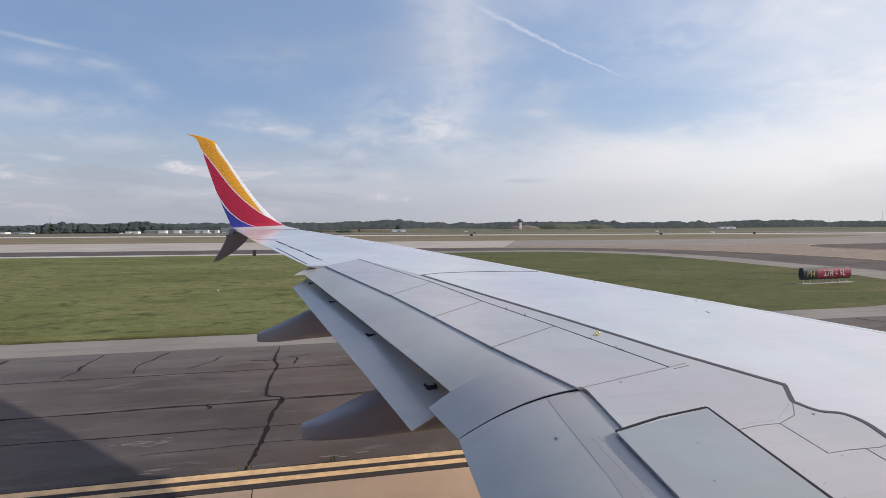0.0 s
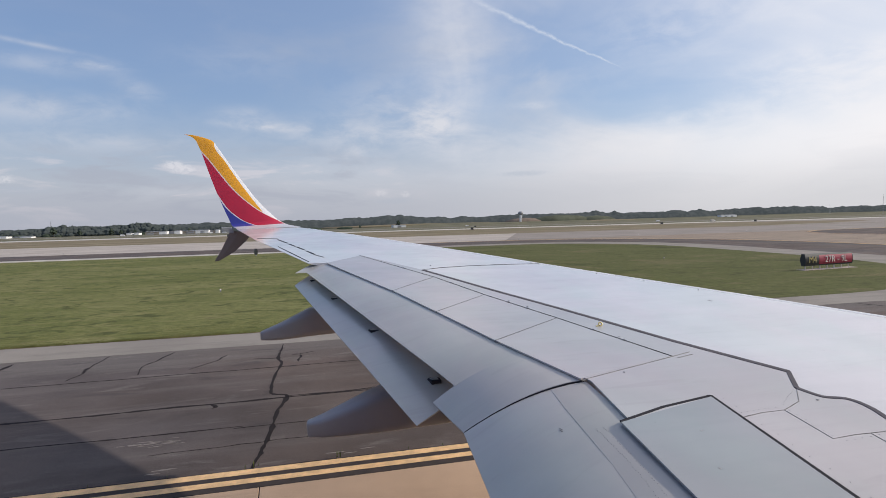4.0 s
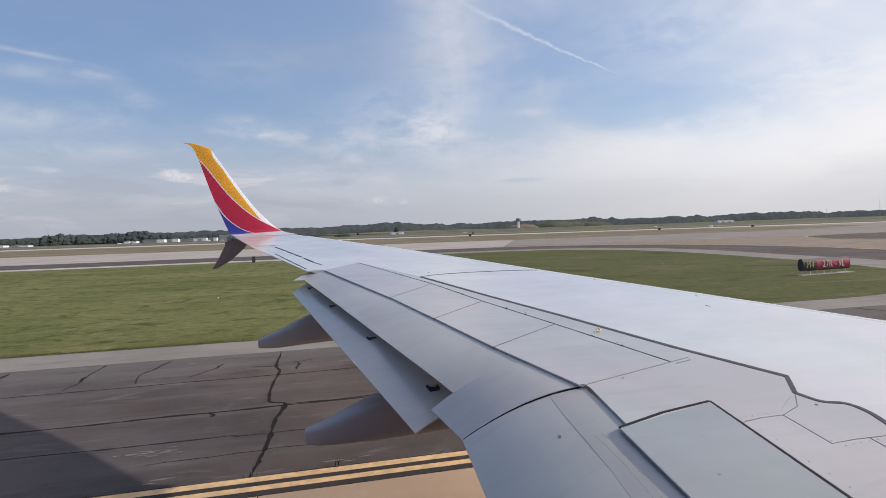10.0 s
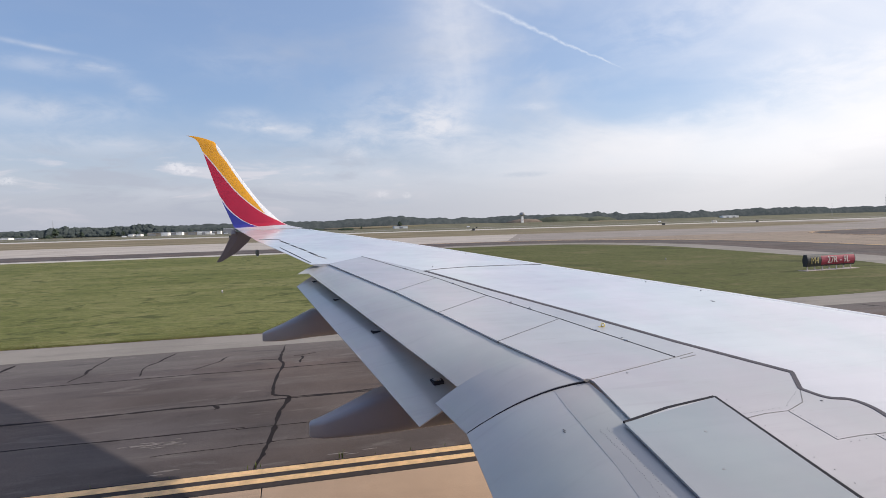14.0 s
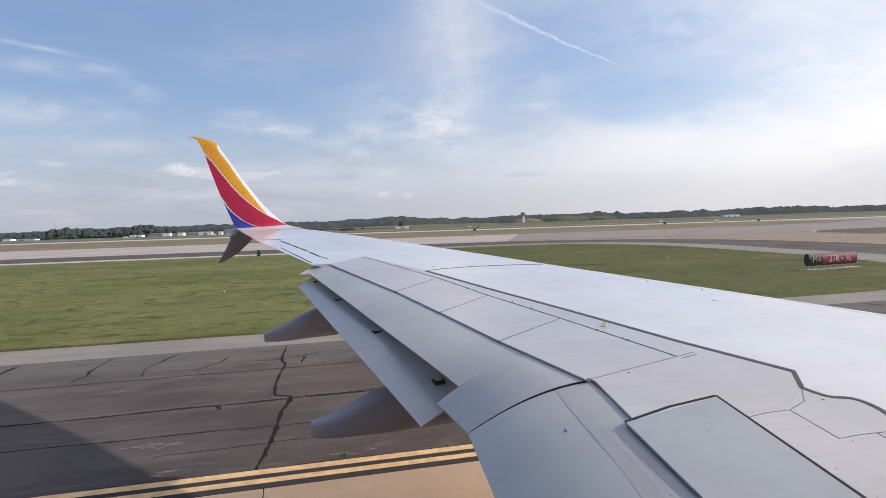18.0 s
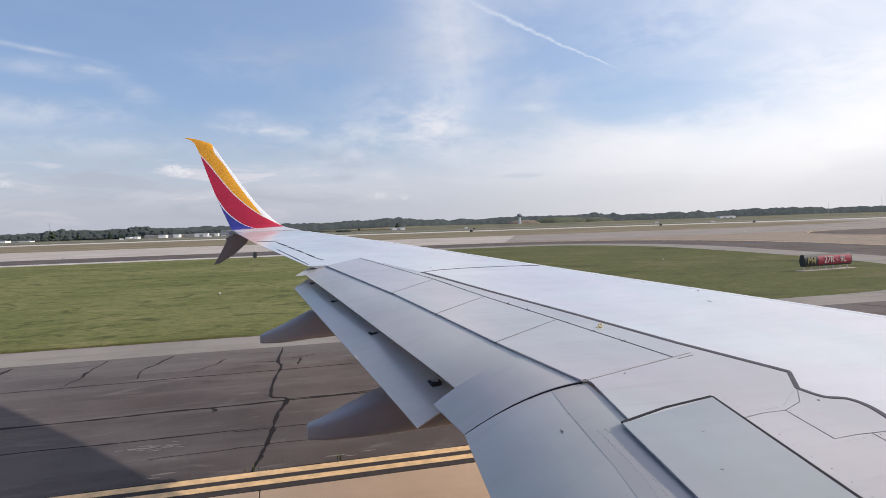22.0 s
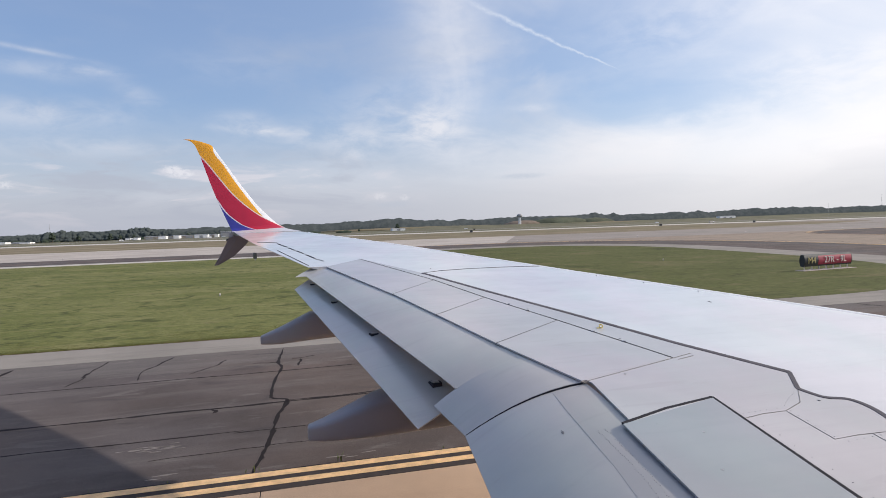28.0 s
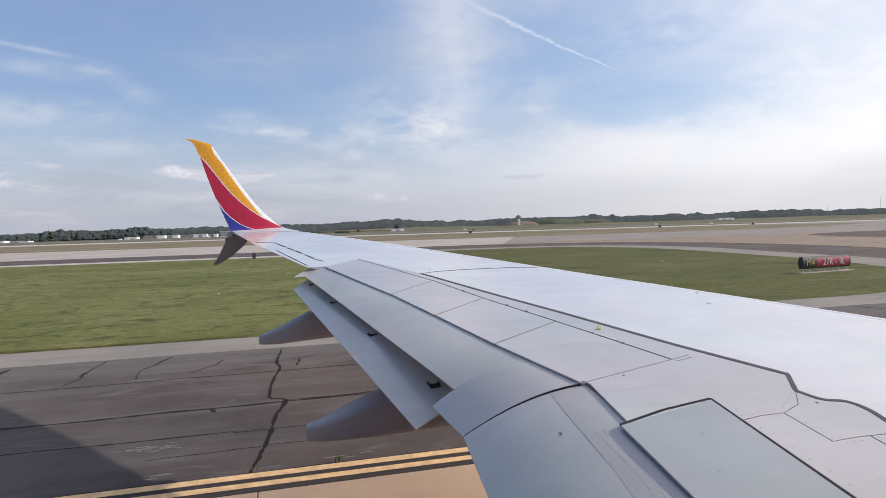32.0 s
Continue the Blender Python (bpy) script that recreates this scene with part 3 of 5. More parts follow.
def lettering(text, size, mat, parent, m, deep=0.004, squeeze=1.0):
    """Raised characters, each a part of its own, centred in the local x-y plane of m."""
    made, pen = [], 0.0
    for ch in text:
        if ch == " ":
            pen += size * 0.30 * squeeze
            continue
        cu = bpy.data.curves.new("character", "FONT")
        cu.body, cu.size, cu.extrude, cu.align_y, cu.resolution_u = ch, size, deep, "CENTER", 3
        tmp = bpy.data.objects.new("character", cu)
        me = bpy.data.meshes.new_from_object(tmp)
        bpy.data.objects.remove(tmp)
        xs = [v.co.x for v in me.vertices]
        me.transform(Matrix.Diagonal((squeeze, 1, 1, 1)) @ Matrix.Translation((-min(xs), 0, 0)))
        me.materials.clear()
        me.materials.append(mat)
        made.append((me, pen))
        pen += (max(xs) - min(xs)) * squeeze + size * 0.10
    for me, at in made:
        ob = new("character", me)
        ob.parent = parent
        ob.matrix_basis = m @ Matrix.Translation((at - (pen - size * 0.10) / 2, 0, 0))


# ---- ground ----
def flat(name, poly, mat, z, label, category, depth=0.3):
    v, f = prism(ccw([tuple(p[:2]) for p in poly]), z - depth, z)
    return thing(name, v, f, mat, label, category, kind="structure")


def laid(name, shape, mat, label, category, group=""):
    return thing(name, *shape, mat, label, category, group, "structure")


S, FAR = 4800.0, 420.0
MID = 88.0                      # the middle of the junction
SHORE = curve_through([(22, 98), (30, 98), (38, 97.8), (45, 95.5), (50, 88), (52, 76), (50.2, 62), (48.3, 52), (46.6, 44.5), (43.6, 36.2), (39.6, 29.8), (34.5, 25.4), (28, 23.6), (22, 23.4), (16, 23.4)])
M_ = len(SHORE) - 1


def widths(*table):
    """Width along the shore from its runway end (0) to its taxiway end (1)."""
    at, w = zip(*table)
    return [float(np.interp(i / M_, at, w)) for i in range(M_ + 1)]


RIM = [a + (b - a) * w for a, b, w in zip(SHORE, offset_line(SHORE, 1.0), widths((0, 6.5), (0.30, 7.0), (0.45, 5.2), (0.62, 5.6), (0.80, 3.4), (0.90, 2.6), (1, 2.6)))]
OUT = [a + (b - a) * w for a, b, w in zip(SHORE, offset_line(SHORE, 1.0), widths((0, 26.5), (0.15, 25.5), (0.35, 20.5), (0.60, 17.8), (0.80, 14.6), (0.9, 13.4), (1, 13.4)))]


def mirrored(line):
    return [Vector((2 * MID - p.x, p.y)) for p in line]


def between(a, b, z0, z1):
    return loft([[(*p, z0), (*q, z0), (*q, z1), (*p, z1)] for p, q in zip(a, b)])


flat("ground", [(-S, -S), (S, -S), (S, S), (-S, S)], M_DRY, -0.06, "flat airfield land with dry brownish grass to the horizon", "ground", 1.0)
apron = flat("junction_pavement", [(12, 5), (170, 5), (170, 126), (22, 126), (30, 40)], M_CONCRETE, -0.03, "tan concrete taxiway junction joining the runway", "taxiway")
runway = flat("runway", [(-2200, 124.5), (46, 124.5), (78, 200), (-2200, 200)], M_RUNWAY, -0.02, "wide pale concrete runway", "runway")
flat("runway", [(46, 124.5), (2200, 124.5), (2200, 200), (78, 200)], M_EAST, -0.02, "darker tan concrete stretch of the runway", "runway")
taxiway = flat("taxiway", [(-FAR, -60), (FAR, -60), (FAR, 9.27), (-FAR, 9.27)], M_GAP, -0.035, "tan concrete taxiway with sealed joints between its slabs", "taxiway")
for sign_, line, rim, out, far in ((1, SHORE, RIM, OUT, -FAR), (-1, mirrored(SHORE), mirrored(RIM), mirrored(OUT), FAR + 2 * MID)):
    field = flat("grass_field", [(far, 23.4), (far, 98)] + [tuple(p) for p in line], M_GRASS, 0.0, "mown green grass field between taxiway and runway", "grass")
    if sign_ == 1:
        grass_west = field
    edge = 16 if sign_ == 1 else 2 * MID - 16
    top = 22 if sign_ == 1 else 2 * MID - 22
    laid("kerb_pavement", between(line, rim, -0.2, -0.008), M_SHOULDER, "grey paved strip round the end of the grass", "pavement")
    laid("asphalt_shoulder", between(rim, out, -0.2, -0.012), M_ASPHALT, "dark asphalt band curving round the grass end", "pavement")
    strip = laid("pavement", box(min(far, edge), max(far, edge), 20.8, 23.4, -0.2, -0.008), M_SHOULDER, "grey paved strip beside the grass", "pavement")
    dark = laid("asphalt_shoulder", box(min(far, edge), max(far, edge), 10.0, 20.8, -0.2, -0.012), M_ASPHALT, "old dark cracked asphalt taxiway shoulder", "pavement")
    if sign_ == 1:
        asphalt, PAVED = dark, strip
    laid("runway_shoulder", box(min(far * 5, top), max(far * 5, top), 103.2, 124.5, -0.2, -0.012), M_ASPHALT, "dark asphalt runway shoulder", "pavement")
    laid("runway_edge", box(min(far * 5, top), max(far * 5, top), 98, 103.2, -0.2, -0.006), M_EDGE, "pale paved strip along the runway shoulder", "pavement")
    path = [Vector((far, 10.0)), Vector((far * 0.3 + edge * 0.7, 10.0))] + [p for p in reversed(out)]
    for a, b, name, mat in ((0.0, 0.20, "taxiway_stripe", M_STRIPE), (0.20, 0.37, "stripe_border", M_BLACK), (0.37, 0.55, "taxiway_stripe", M_STRIPE), (0.55, 0.73, "stripe_border", M_BLACK)):
        laid(name, band(path, -a * sign_, -b * sign_, -0.03, 0.002 if mat is M_STRIPE else -0.002), mat, "painted taxiway edge stripe, yellow and black, worn", "marking", "taxiway edge stripes")

# soil washed out along the grass edge
rng = random.Random(31)
for k in range(9):
    x0 = -44 + 6.6 * k
    line = [(x0 + 0.3 * q, 23.36 + rng.uniform(-0.03, 0.03)) for q in range(23)]
    ws = [rng.uniform(0.02, 0.16) for _ in line]
    part("soil_edge", *ribbon(line, lambda t: ws[min(22, int(t * 23))], -0.009, 0.006), M_SOIL, PAVED, "brown soil along the grass edge")

# far bands of the field
laid("far_taxiway", box(-S, S, 395, 455, -0.3, 0.0), M_PALE, "pale far taxiway crossing the dry field", "taxiway")
laid("far_grass", box(-S, S, 456, 1900, -0.3, -0.03), M_DULL, "far dull green field beyond the taxiway", "grass")
laid("far_runway", box(-S, S, 640, 690, -0.3, 0.0), M_SHOULDER, "grey far runway", "runway")

flat("far_junction", [(180, 204), (250, 229), (318, 268), (332, 300), (300, 396), (900, 396), (900, 204)], M_EAST, -0.025, "tan concrete exit joining runway and far taxiway", "taxiway")
laid("exit_line", band(curve_through([(112, 126), (120, 137), (158, 177), (202, 204), (247, 224)], 8), -0.5, 0.5, -0.1, -0.012), M_SHOULDER, "worn grey exit line curving off the runway", "marking")

# slabs of the taxiway: alike pieces on one mesh
slab_mesh = mesh_of("concrete_slab", *bevelled(0.007, 7.593, 0.007, 7.593, -0.2, 0.0, 0.006), M_SLAB)
for i in range(-9, 24):
    for j in range(2):
        ob = new("concrete_slab", slab_mesh)
        ob.parent = taxiway
        ob.location = (-0.5 + 7.6 * i, 9.27 - 7.6 * (j + 1), -0.005)
v, f = merge(*[bevelled(-0.5 + 7.6 * i + 0.012, 7.1 + 7.6 * i - 0.012, 9.27 - 7.6 * (j + 1) + 0.012, 9.27 - 7.6 * j - 0.012, -0.2, -0.005, 0.012)
               for i in range(-50, 50) for j in range(9) if not (-9 <= i < 24 and j < 2)])
tagged(part("concrete_slabs", v, f, M_SLAB, taxiway), kind="stuff")
for x in (52.6, 60.2, 67.8, 75.4, 83.0, 90.6, 98.2, 105.8, 113.4, 121.0):
    part("joint", *ribbon([(x, 9.4), (x + 0.6, 40), (x + 1.5, 130)], 0.05, -0.031, 0.004), M_GAP, apron)
for y in (17.0, 24.6, 39.8, 54, 69):
    part("joint", *ribbon([(57 + abs(y - 60) * -0.12, y), (126, y)], 0.05, -0.031, 0.004), M_GAP, apron)

# cracks of the asphalt, sealed black
rng = random.Random(11)


def wander(a, b, wild, rng, step=0.55):
    a, b = Vector(a), Vector(b)
    n = max(3, int((b - a).length / step))
    side = Vector((-(b - a).y, (b - a).x)).normalized()
    off, out = 0.0, []
    for i in range(n + 1):
        off = off * 0.75 + rng.uniform(-wild, wild)
        out.append(a.lerp(b, i / n) + side * (off * min(1, 4 * i / n, 4 * (n - i) / n)))
    return [Vector(p[:2]) for p in curve_through([(*p, 0) for p in out], 3)]


def crack(line, width, rng):
    ws = [width * rng.choice((0.45, 0.7, 0.9, 1.0, 1.15, 1.5)) for _ in range(len(line))]
    return part("crack", *ribbon(line, lambda t: ws[min(len(ws) - 1, int(t * len(ws)))] * (0.35 + 0.65 * min(1, 6 * t, 6 * (1 - t))), -0.0125, 0.0045), M_CRACK, asphalt)


for y, w in ((12.25, 0.05), (14.08, 0.085), (17.3, 0.05)):
    x = -62.0
    while x < 26:
        end = x + rng.uniform(8, 22)
        crack(wander((x, y + rng.uniform(-0.08, 0.08)), (min(end, 26), y + rng.uniform(-0.08, 0.08)), 0.035, rng, 0.7), w, rng)
        x = end + rng.uniform(-0.5, 1.2)
main = [p + Vector((rng.uniform(-0.014, 0.014), 0)) for p in curve_through([(-0.20, 20.75), (-0.26, 19.6), (-0.34, 18.52), (-0.24, 17.77), (-0.39, 16.38), (-0.46, 14.91), (-0.40, 14.48), (-0.09, 14.22), (-0.27, 13.21), (-0.36, 12.27), (-0.46, 11.32), (-0.56, 10.56), (-0.66, 10.06)], 5)]
crack(main, 0.088, rng)
crack(wander((-0.09, 14.22), (3.6, 14.35), 0.05, rng), 0.07, rng)
crack(wander((-1.05, 18.64), (-0.34, 18.52), 0.05, rng, 0.2), 0.045, rng)
for a, b, w in (((0.30, 18.75), (0.23, 17.82), 0.06), ((0.06, 18.86), (0.74, 19.11), 0.03), ((-5.40, 20.7), (-5.50, 19.2), 0.05), ((-5.50, 19.2), (-5.47, 18.5), 0.085), ((-5.47, 18.5), (-5.66, 17.6), 0.05),
                ((-3.52, 20.6), (-4.05, 18.8), 0.06), ((-4.05, 18.8), (-3.95, 17.66), 0.035), ((-1.86, 19.45), (-2.12, 18.7), 0.06), ((-2.12, 18.7), (-2.70, 17.86), 0.035), ((-7.92, 20.5), (-8.1, 19.2), 0.11), ((-8.1, 19.2), (-9.3, 17.3), 0.09),
                ((-9.9, 18.6), (-9.4, 20.7), 0.06), ((-1.7, 14.05), (-1.65, 13.75), 0.07)):
    crack(wander(a, b, 0.06, rng, 0.3), w, rng)
for i in range(26):
    x = rng.choice((rng.uniform(-60, -11), rng.uniform(3, 26)))
    y0, y1 = rng.choice(((10.2, 20.7), (10.3, 14.1), (14.1, 20.7), (17.3, 20.6)))
    crack(wander((x, y0), (x + rng.uniform(-1.2, 1.2), y1), 0.22, rng, 0.45), rng.uniform(0.05, 0.13), rng)
for i in range(14):
    x, y = rng.uniform(-32, 26), rng.uniform(10.6, 20.4)
    if rng.random() < 0.6:
        a, b = (x, y), (x + rng.uniform(1.5, 5), y + rng.uniform(-0.25, 0.25))
    else:
        a, b = (x, y), (x + rng.uniform(-0.7, 0.7), min(20.7, y + rng.uniform(0.8, 2.5)))
    crack(wander(a, b, 0.07, rng, 0.3), rng.uniform(0.018, 0.035), rng)
# dark joint where the asphalt meets the concrete
x = -62.0
while x < 26:
    crack(wander((x, 10.03), (x + 9.5, 10.03), 0.012, rng, 0.35), 0.045, rng)
    x += 9.4
# pale worn patches beside the stripe and a round cover
for x, y, long, n in ((-2.4, 11.82, 0.55, 9), (14.5, 11.6, 2.2, 9), (18.0, 11.2, 2.4, 10), (-15.0, 13.0, 1.4, 6), (4.5, 11.9, 1.2, 6), (7.0, 15.8, 1.0, 5)):
    for k in range(3 * n):
        c = Vector((x + rng.gauss(0, long * 0.55), y + rng.gauss(0, 0.09)))
        r = rng.uniform(0.06, 0.26) * long
        pts = [(c.x + r * math.cos(q / 16 * math.tau) * rng.uniform(0.75, 1.1), c.y + r * 0.17 * math.sin(q / 16 * math.tau) * rng.uniform(0.5, 1.3)) for q in range(16)]
        part("worn_patch", *prism(pts, -0.05, -0.0105 + 0.0001 * k), M_WORN, asphalt)


# bleached chips along the joints
for y, n in ((20.45, 30), (17.45, 6), (14.2, 10), (10.35, 12)):
    for k in range(n):
        c = Vector((rng.uniform(-22, 18), y + rng.gauss(0, 0.07)))
        r = rng.uniform(0.05, 0.20)
        pts = [(c.x + r * math.cos(q / 12 * math.tau) * rng.uniform(0.7, 1.1), c.y + r * 0.14 * math.sin(q / 12 * math.tau) * rng.uniform(0.4, 1.4)) for q in range(12)]
        part("worn_patch", *prism(pts, -0.05, -0.0108 + 0.00005 * k), M_WORN, asphalt)


def manhole(x, y):
    ob = root("manhole", "round pale concrete manhole cover set in the asphalt", "manhole", "manholes of the shoulder", (x, y, -0.012))
    ring = [(math.cos(k / 24 * math.tau), math.sin(k / 24 * math.tau)) for k in range(24)]
    part("apron_ring", *prism([(1.15 * a, 0.42 * b) for a, b in ring], -0.1, 0.004), M_SHOULDER, ob, "cracked mortar round the cover")
    part("cover", *prism([(0.34 * a, 0.34 * b) for a, b in ring], -0.1, 0.02), M_PLASTER, ob, "pale round cover")


for x in (10.8, 25.0, -33.0, -92.0):
    manhole(x, 13.4)

# standing grass: small leaning blades, thicker in clumps, over the field that lies near
def blades(count, x0, x1, y0, y1, near, seed, tall=1.0):
    r = np.random.default_rng(seed)
    x = r.uniform(x0, x1, count)
    y = y0 + (y1 - y0) * r.random(count) ** near
    shore_y = np.array([p.y for p in SHORE])[::-1]
    shore_x = np.array([p.x for p in SHORE])[::-1]
    keep = (x < np.interp(y, shore_y, shore_x) - 0.15) & (np.sin(x * 0.9 + np.sin(y * 0.7) * 2) + np.sin(y * 1.3 + x * 0.35) + r.normal(0, 0.9, count) > -1.1)
    x, y = x[keep], y[keep]
    n = len(x)
    turn, wide, high = r.uniform(0, math.tau, n), r.uniform(0.012, 0.030, n), r.uniform(0.006, 0.026, n) * tall
    c, s = np.cos(turn) * wide, np.sin(turn) * wide
    lean = r.normal(0, 0.030, (n, 2))
    low = np.full(n, -0.01)
    verts = np.stack([np.stack([x - c, y - s, low], 1), np.stack([x + c, y + s, low], 1), np.stack([x + lean[:, 0], y + lean[:, 1], high], 1)], 1).reshape(-1, 3)
    return verts.tolist(), [(3 * k, 3 * k + 1, 3 * k + 2) for k in range(n)]


thing("grass_blades", *merge(blades(24000, -34, 14, 23.42, 26.0, 1.6, 3), blades(11000, -32, 15, 23.34, 23.75, 1.4, 4, 1.7)), M_BLADE, "short uneven grass blades of the mown field", "grass", kind="stuff")


def weed(x, y, size, seed):
    r = random.Random(seed)
    ob = root("weed", "small green weed growing in the stripe joint", "weed", "weeds along the stripe", (x, y, -0.005))
    for k in range(7):
        a = r.uniform(0, math.tau)
        c, s = math.cos(a), math.sin(a)
        h, lean, w = size * r.uniform(0.5, 1.1), size * r.uniform(0.1, 0.6), size * 0.08
        pts = [(0.3 * lean * t * c - w * (1 - t) * s, 0.3 * lean * t * s + w * (1 - t) * c, h * t) for t in (0, 0.5)] + [(lean * c, lean * s, h)]
        pts += [(0.3 * lean * t * c + w * (1 - t) * s, 0.3 * lean * t * s - w * (1 - t) * c, h * t) for t in (0.5, 0)]
        part("leaf", pts, [(0, 1, 2, 3, 4)], M_WEED, ob)


for i, (x, y, s) in enumerate(((-0.62, 10.06, 0.11), (-0.55, 10.10, 0.07), (0.75, 10.06, 0.16), (0.7, 10.08, 0.12), (-0.75, 10.06, 0.10), (1.9, 10.06, 0.06), (2.5, 10.06, 0.07), (-1.9, 10.06, 0.05), (-3.0, 10.06, 0.05), (1.3, 10.07, 0.05), (17.0, 10.06, 0.35), (-26.0, 10.1, 0.4), (-23.0, 10.06, 0.25), (-99.0, 10.06, 0.6))):
    weed(x, y, s, i)


# ---- signs beside the taxiway ----
def sign_board(name, label, length, panels, at, turn, group="guidance signs", tail=0.0):
    """A bowed metal sign on short legs. panels: start, end, face material, words, letter material. It faces its local -y."""
    ob = root(name, label, "airport sign", group, at, turn)
    h0, h1, deep = 0.28, 1.10, 0.24

    def section(x, grow=0.0):
        pts = []
        for k in range(9):
            t = k / 8
            bow = math.sin(t * math.pi) * 0.10
            pts.append((x, -deep / 2 - bow - grow, h0 + (h1 - h0) * t))
        for k in range(9):
            t = 1 - k / 8
            pts.append((x, deep / 2 + math.sin(t * math.pi) * 0.10, h0 + (h1 - h0) * t))
        return pts
    part("shell", *loft([section(-length / 2), section(length / 2)]), M_SIGN_BLACK, ob, "black curved metal shell")
    for a, b, face, words, ink in panels:
        ring = lambda x: [(x, p[1] - 0.006, p[2]) for p in section(x)[1:8]] + [(x, p[1] + 0.004, p[2]) for p in reversed(section(x)[1:8])]
        pan = part("panel", *loft([ring(a - length / 2 + 0.02), ring(b - length / 2 - 0.02)]), face, ob, "coloured face panel")
        if words:
            lettering(words, 0.62, ink, ob, pose((a + b) / 2 - length / 2, -deep / 2 - 0.118, (h0 + h1) / 2, 90, 0, 0), deep=0.012, squeeze=0.92)
    n = max(4, int(length / 0.6))
    for k in range(n):
        x = -length / 2 + 0.2 + (length - 0.4) * k / (n - 1)
        part("leg", *rod((x, 0, 0), (x, 0, h0 + 0.02), 0.035), M_LETTER, ob)
    part("footing", *box(-length / 2 - 0.25, length / 2 + 0.25, -0.35, 0.35, -0.15, 0.025), M_PLASTER, ob, "pale concrete footing")
    return ob


sign_board("runway_sign", "red and black runway guidance sign on the grass", 4.5,
           [(0.05, 1.25, M_SIGN_BLACK, "M4", M_LETTER_YELLOW), (1.25, 4.45, M_SIGN_RED, "27R - 9L", M_LETTER)], (36.55, 34.5, 0.0), 5)
sign_board("runway_sign", "red runway sign with a black end panel on the grass", 5.0,
           [(0.05, 2.9, M_SIGN_RED, "27R - 9L", M_LETTER), (2.9, 3.95, M_SIGN_BLACK, "M4", M_LETTER_YELLOW)], (105.2, 32.3, 0.0), -8)
sign_board("direction_sign", "yellow direction sign with dark middle panel and black back", 5.5,
           [(0.05, 2.1, M_YELLOW, "\u2190 M4", M_SIGN_BLACK), (2.1, 3.0, M_SIGN_BLACK, "M", M_LETTER_YELLOW), (3.0, 5.2, M_YELLOW, "L3 \u2197", M_SIGN_BLACK)], (12.8, 31.5, 0.0), -84)
sign_board("ramp_sign", "bright yellow ramp direction sign with black ends", 3.6,
           [(0.05, 3.55, M_YELLOW, "\u2190RAMP 2", M_SIGN_BLACK)], (-85.9, 31.0, 0.0), 82)
for x, y, turn in ((-4.2, 90.2, -80), (128.8, 89.5, -75), (-78, 92, 80), (-160, 91, 85), (250, 92, 80)):
    ob = root("distance_marker", "small black airfield marker sign near the runway", "airport sign", "small marker signs", (x, y, 0), turn)
    part("shell", *loft([[(a, -0.13 - 0.06 * math.sin(t * math.pi), 0.2 + 0.85 * t) for t in (0, 0.25, 0.5, 0.75, 1)] + [(a, 0.13 + 0.06 * math.sin(t * math.pi), 0.2 + 0.85 * t) for t in (1, 0.75, 0.5, 0.25, 0)] for a in (-0.6, 0.6)]), M_SIGN_BLACK, ob)
    for a in (-0.4, 0.4):
        part("leg", *rod((a, 0, 0), (a, 0, 0.25), 0.03), M_STEEL, ob)
for x, y in ((189, 600), (246, 362), (-30, 350), (330, 372), (112, 362)):
    ob = root("marker_box", "dark airfield equipment box far across the field", "equipment", "far marker boxes", (x, y, -0.06))
    part("housing", *bevelled(-0.8, 0.8, -0.4, 0.4, 0.1, 1.5, 0.12), M_SIGN_BLACK, ob)
    part("plinth", *box(-1.3, 1.3, -0.7, 0.7, -0.1, 0.15), M_SHOULDER, ob)

EXTRA_LIGHTS = [(34.3, 50.2), (-25.0, 60.0), (-4.0, 39.6)]
# edge lights: a stub with a coloured lens
for i, (x, y) in enumerate([(-40 + 30 * k, 127.0) for k in range(-3, 9)] + EXTRA_LIGHTS):
    ob = root("edge_light", "small white airfield edge light", "edge light", "edge lights", (x, y, -0.01))
    if y < 100:
        ob.scale = (0.8, 0.8, 0.45)
    part("stem", *rod((0, 0, 0), (0, 0, 0.28), 0.04), M_STEEL, ob)
    part("lens", *rod((0, 0, 0.28), (0, 0, 0.42), 0.08, 8, 0.05), M_LETTER, ob)


# ---- painted runway hold markings on the junction ----
def hold_marking(x0, y0, x1, y1, skew):
    ob = thing("hold_marking", *prism([(x0, y0), (x1, y0), (x1 + skew, y1), (x0 + skew, y1)], -0.2, -0.026), M_MARK_RED,
               "worn red painted runway hold marking with white characters", "marking", "runway hold markings", "structure")
    lettering("27R-9L", 3.9, M_MARK_WHITE, ob, pose((x0 + x1 + skew) / 2, (y0 + y1) / 2, -0.0255), deep=0.001, squeeze=0.72)


hold_marking(60.4, 28.2, 68.4, 32.5, 0.6)
hold_marking(76.6, 28.2, 84.6, 32.3, 0.6)
for y, dash in ((33.9, False), (34.5, False), (35.2, True), (35.8, True)):
    if not dash:
        laid("hold_line", box(49, 121, y, y + 0.3, -0.1, -0.026), M_STRIPE, "solid yellow runway hold line", "marking", "hold lines")
    else:
        ob = laid("hold_line", box(49, 121, y - 0.02, y + 0.32, -0.1, -0.0275), M_BLACK, "dashed yellow and black runway hold line", "marking", "hold lines")
        for k in range(38):
            part("dash", *box(49.3 + 1.9 * k, 50.25 + 1.9 * k, y, y + 0.3, -0.1, -0.0255), M_STRIPE, ob)


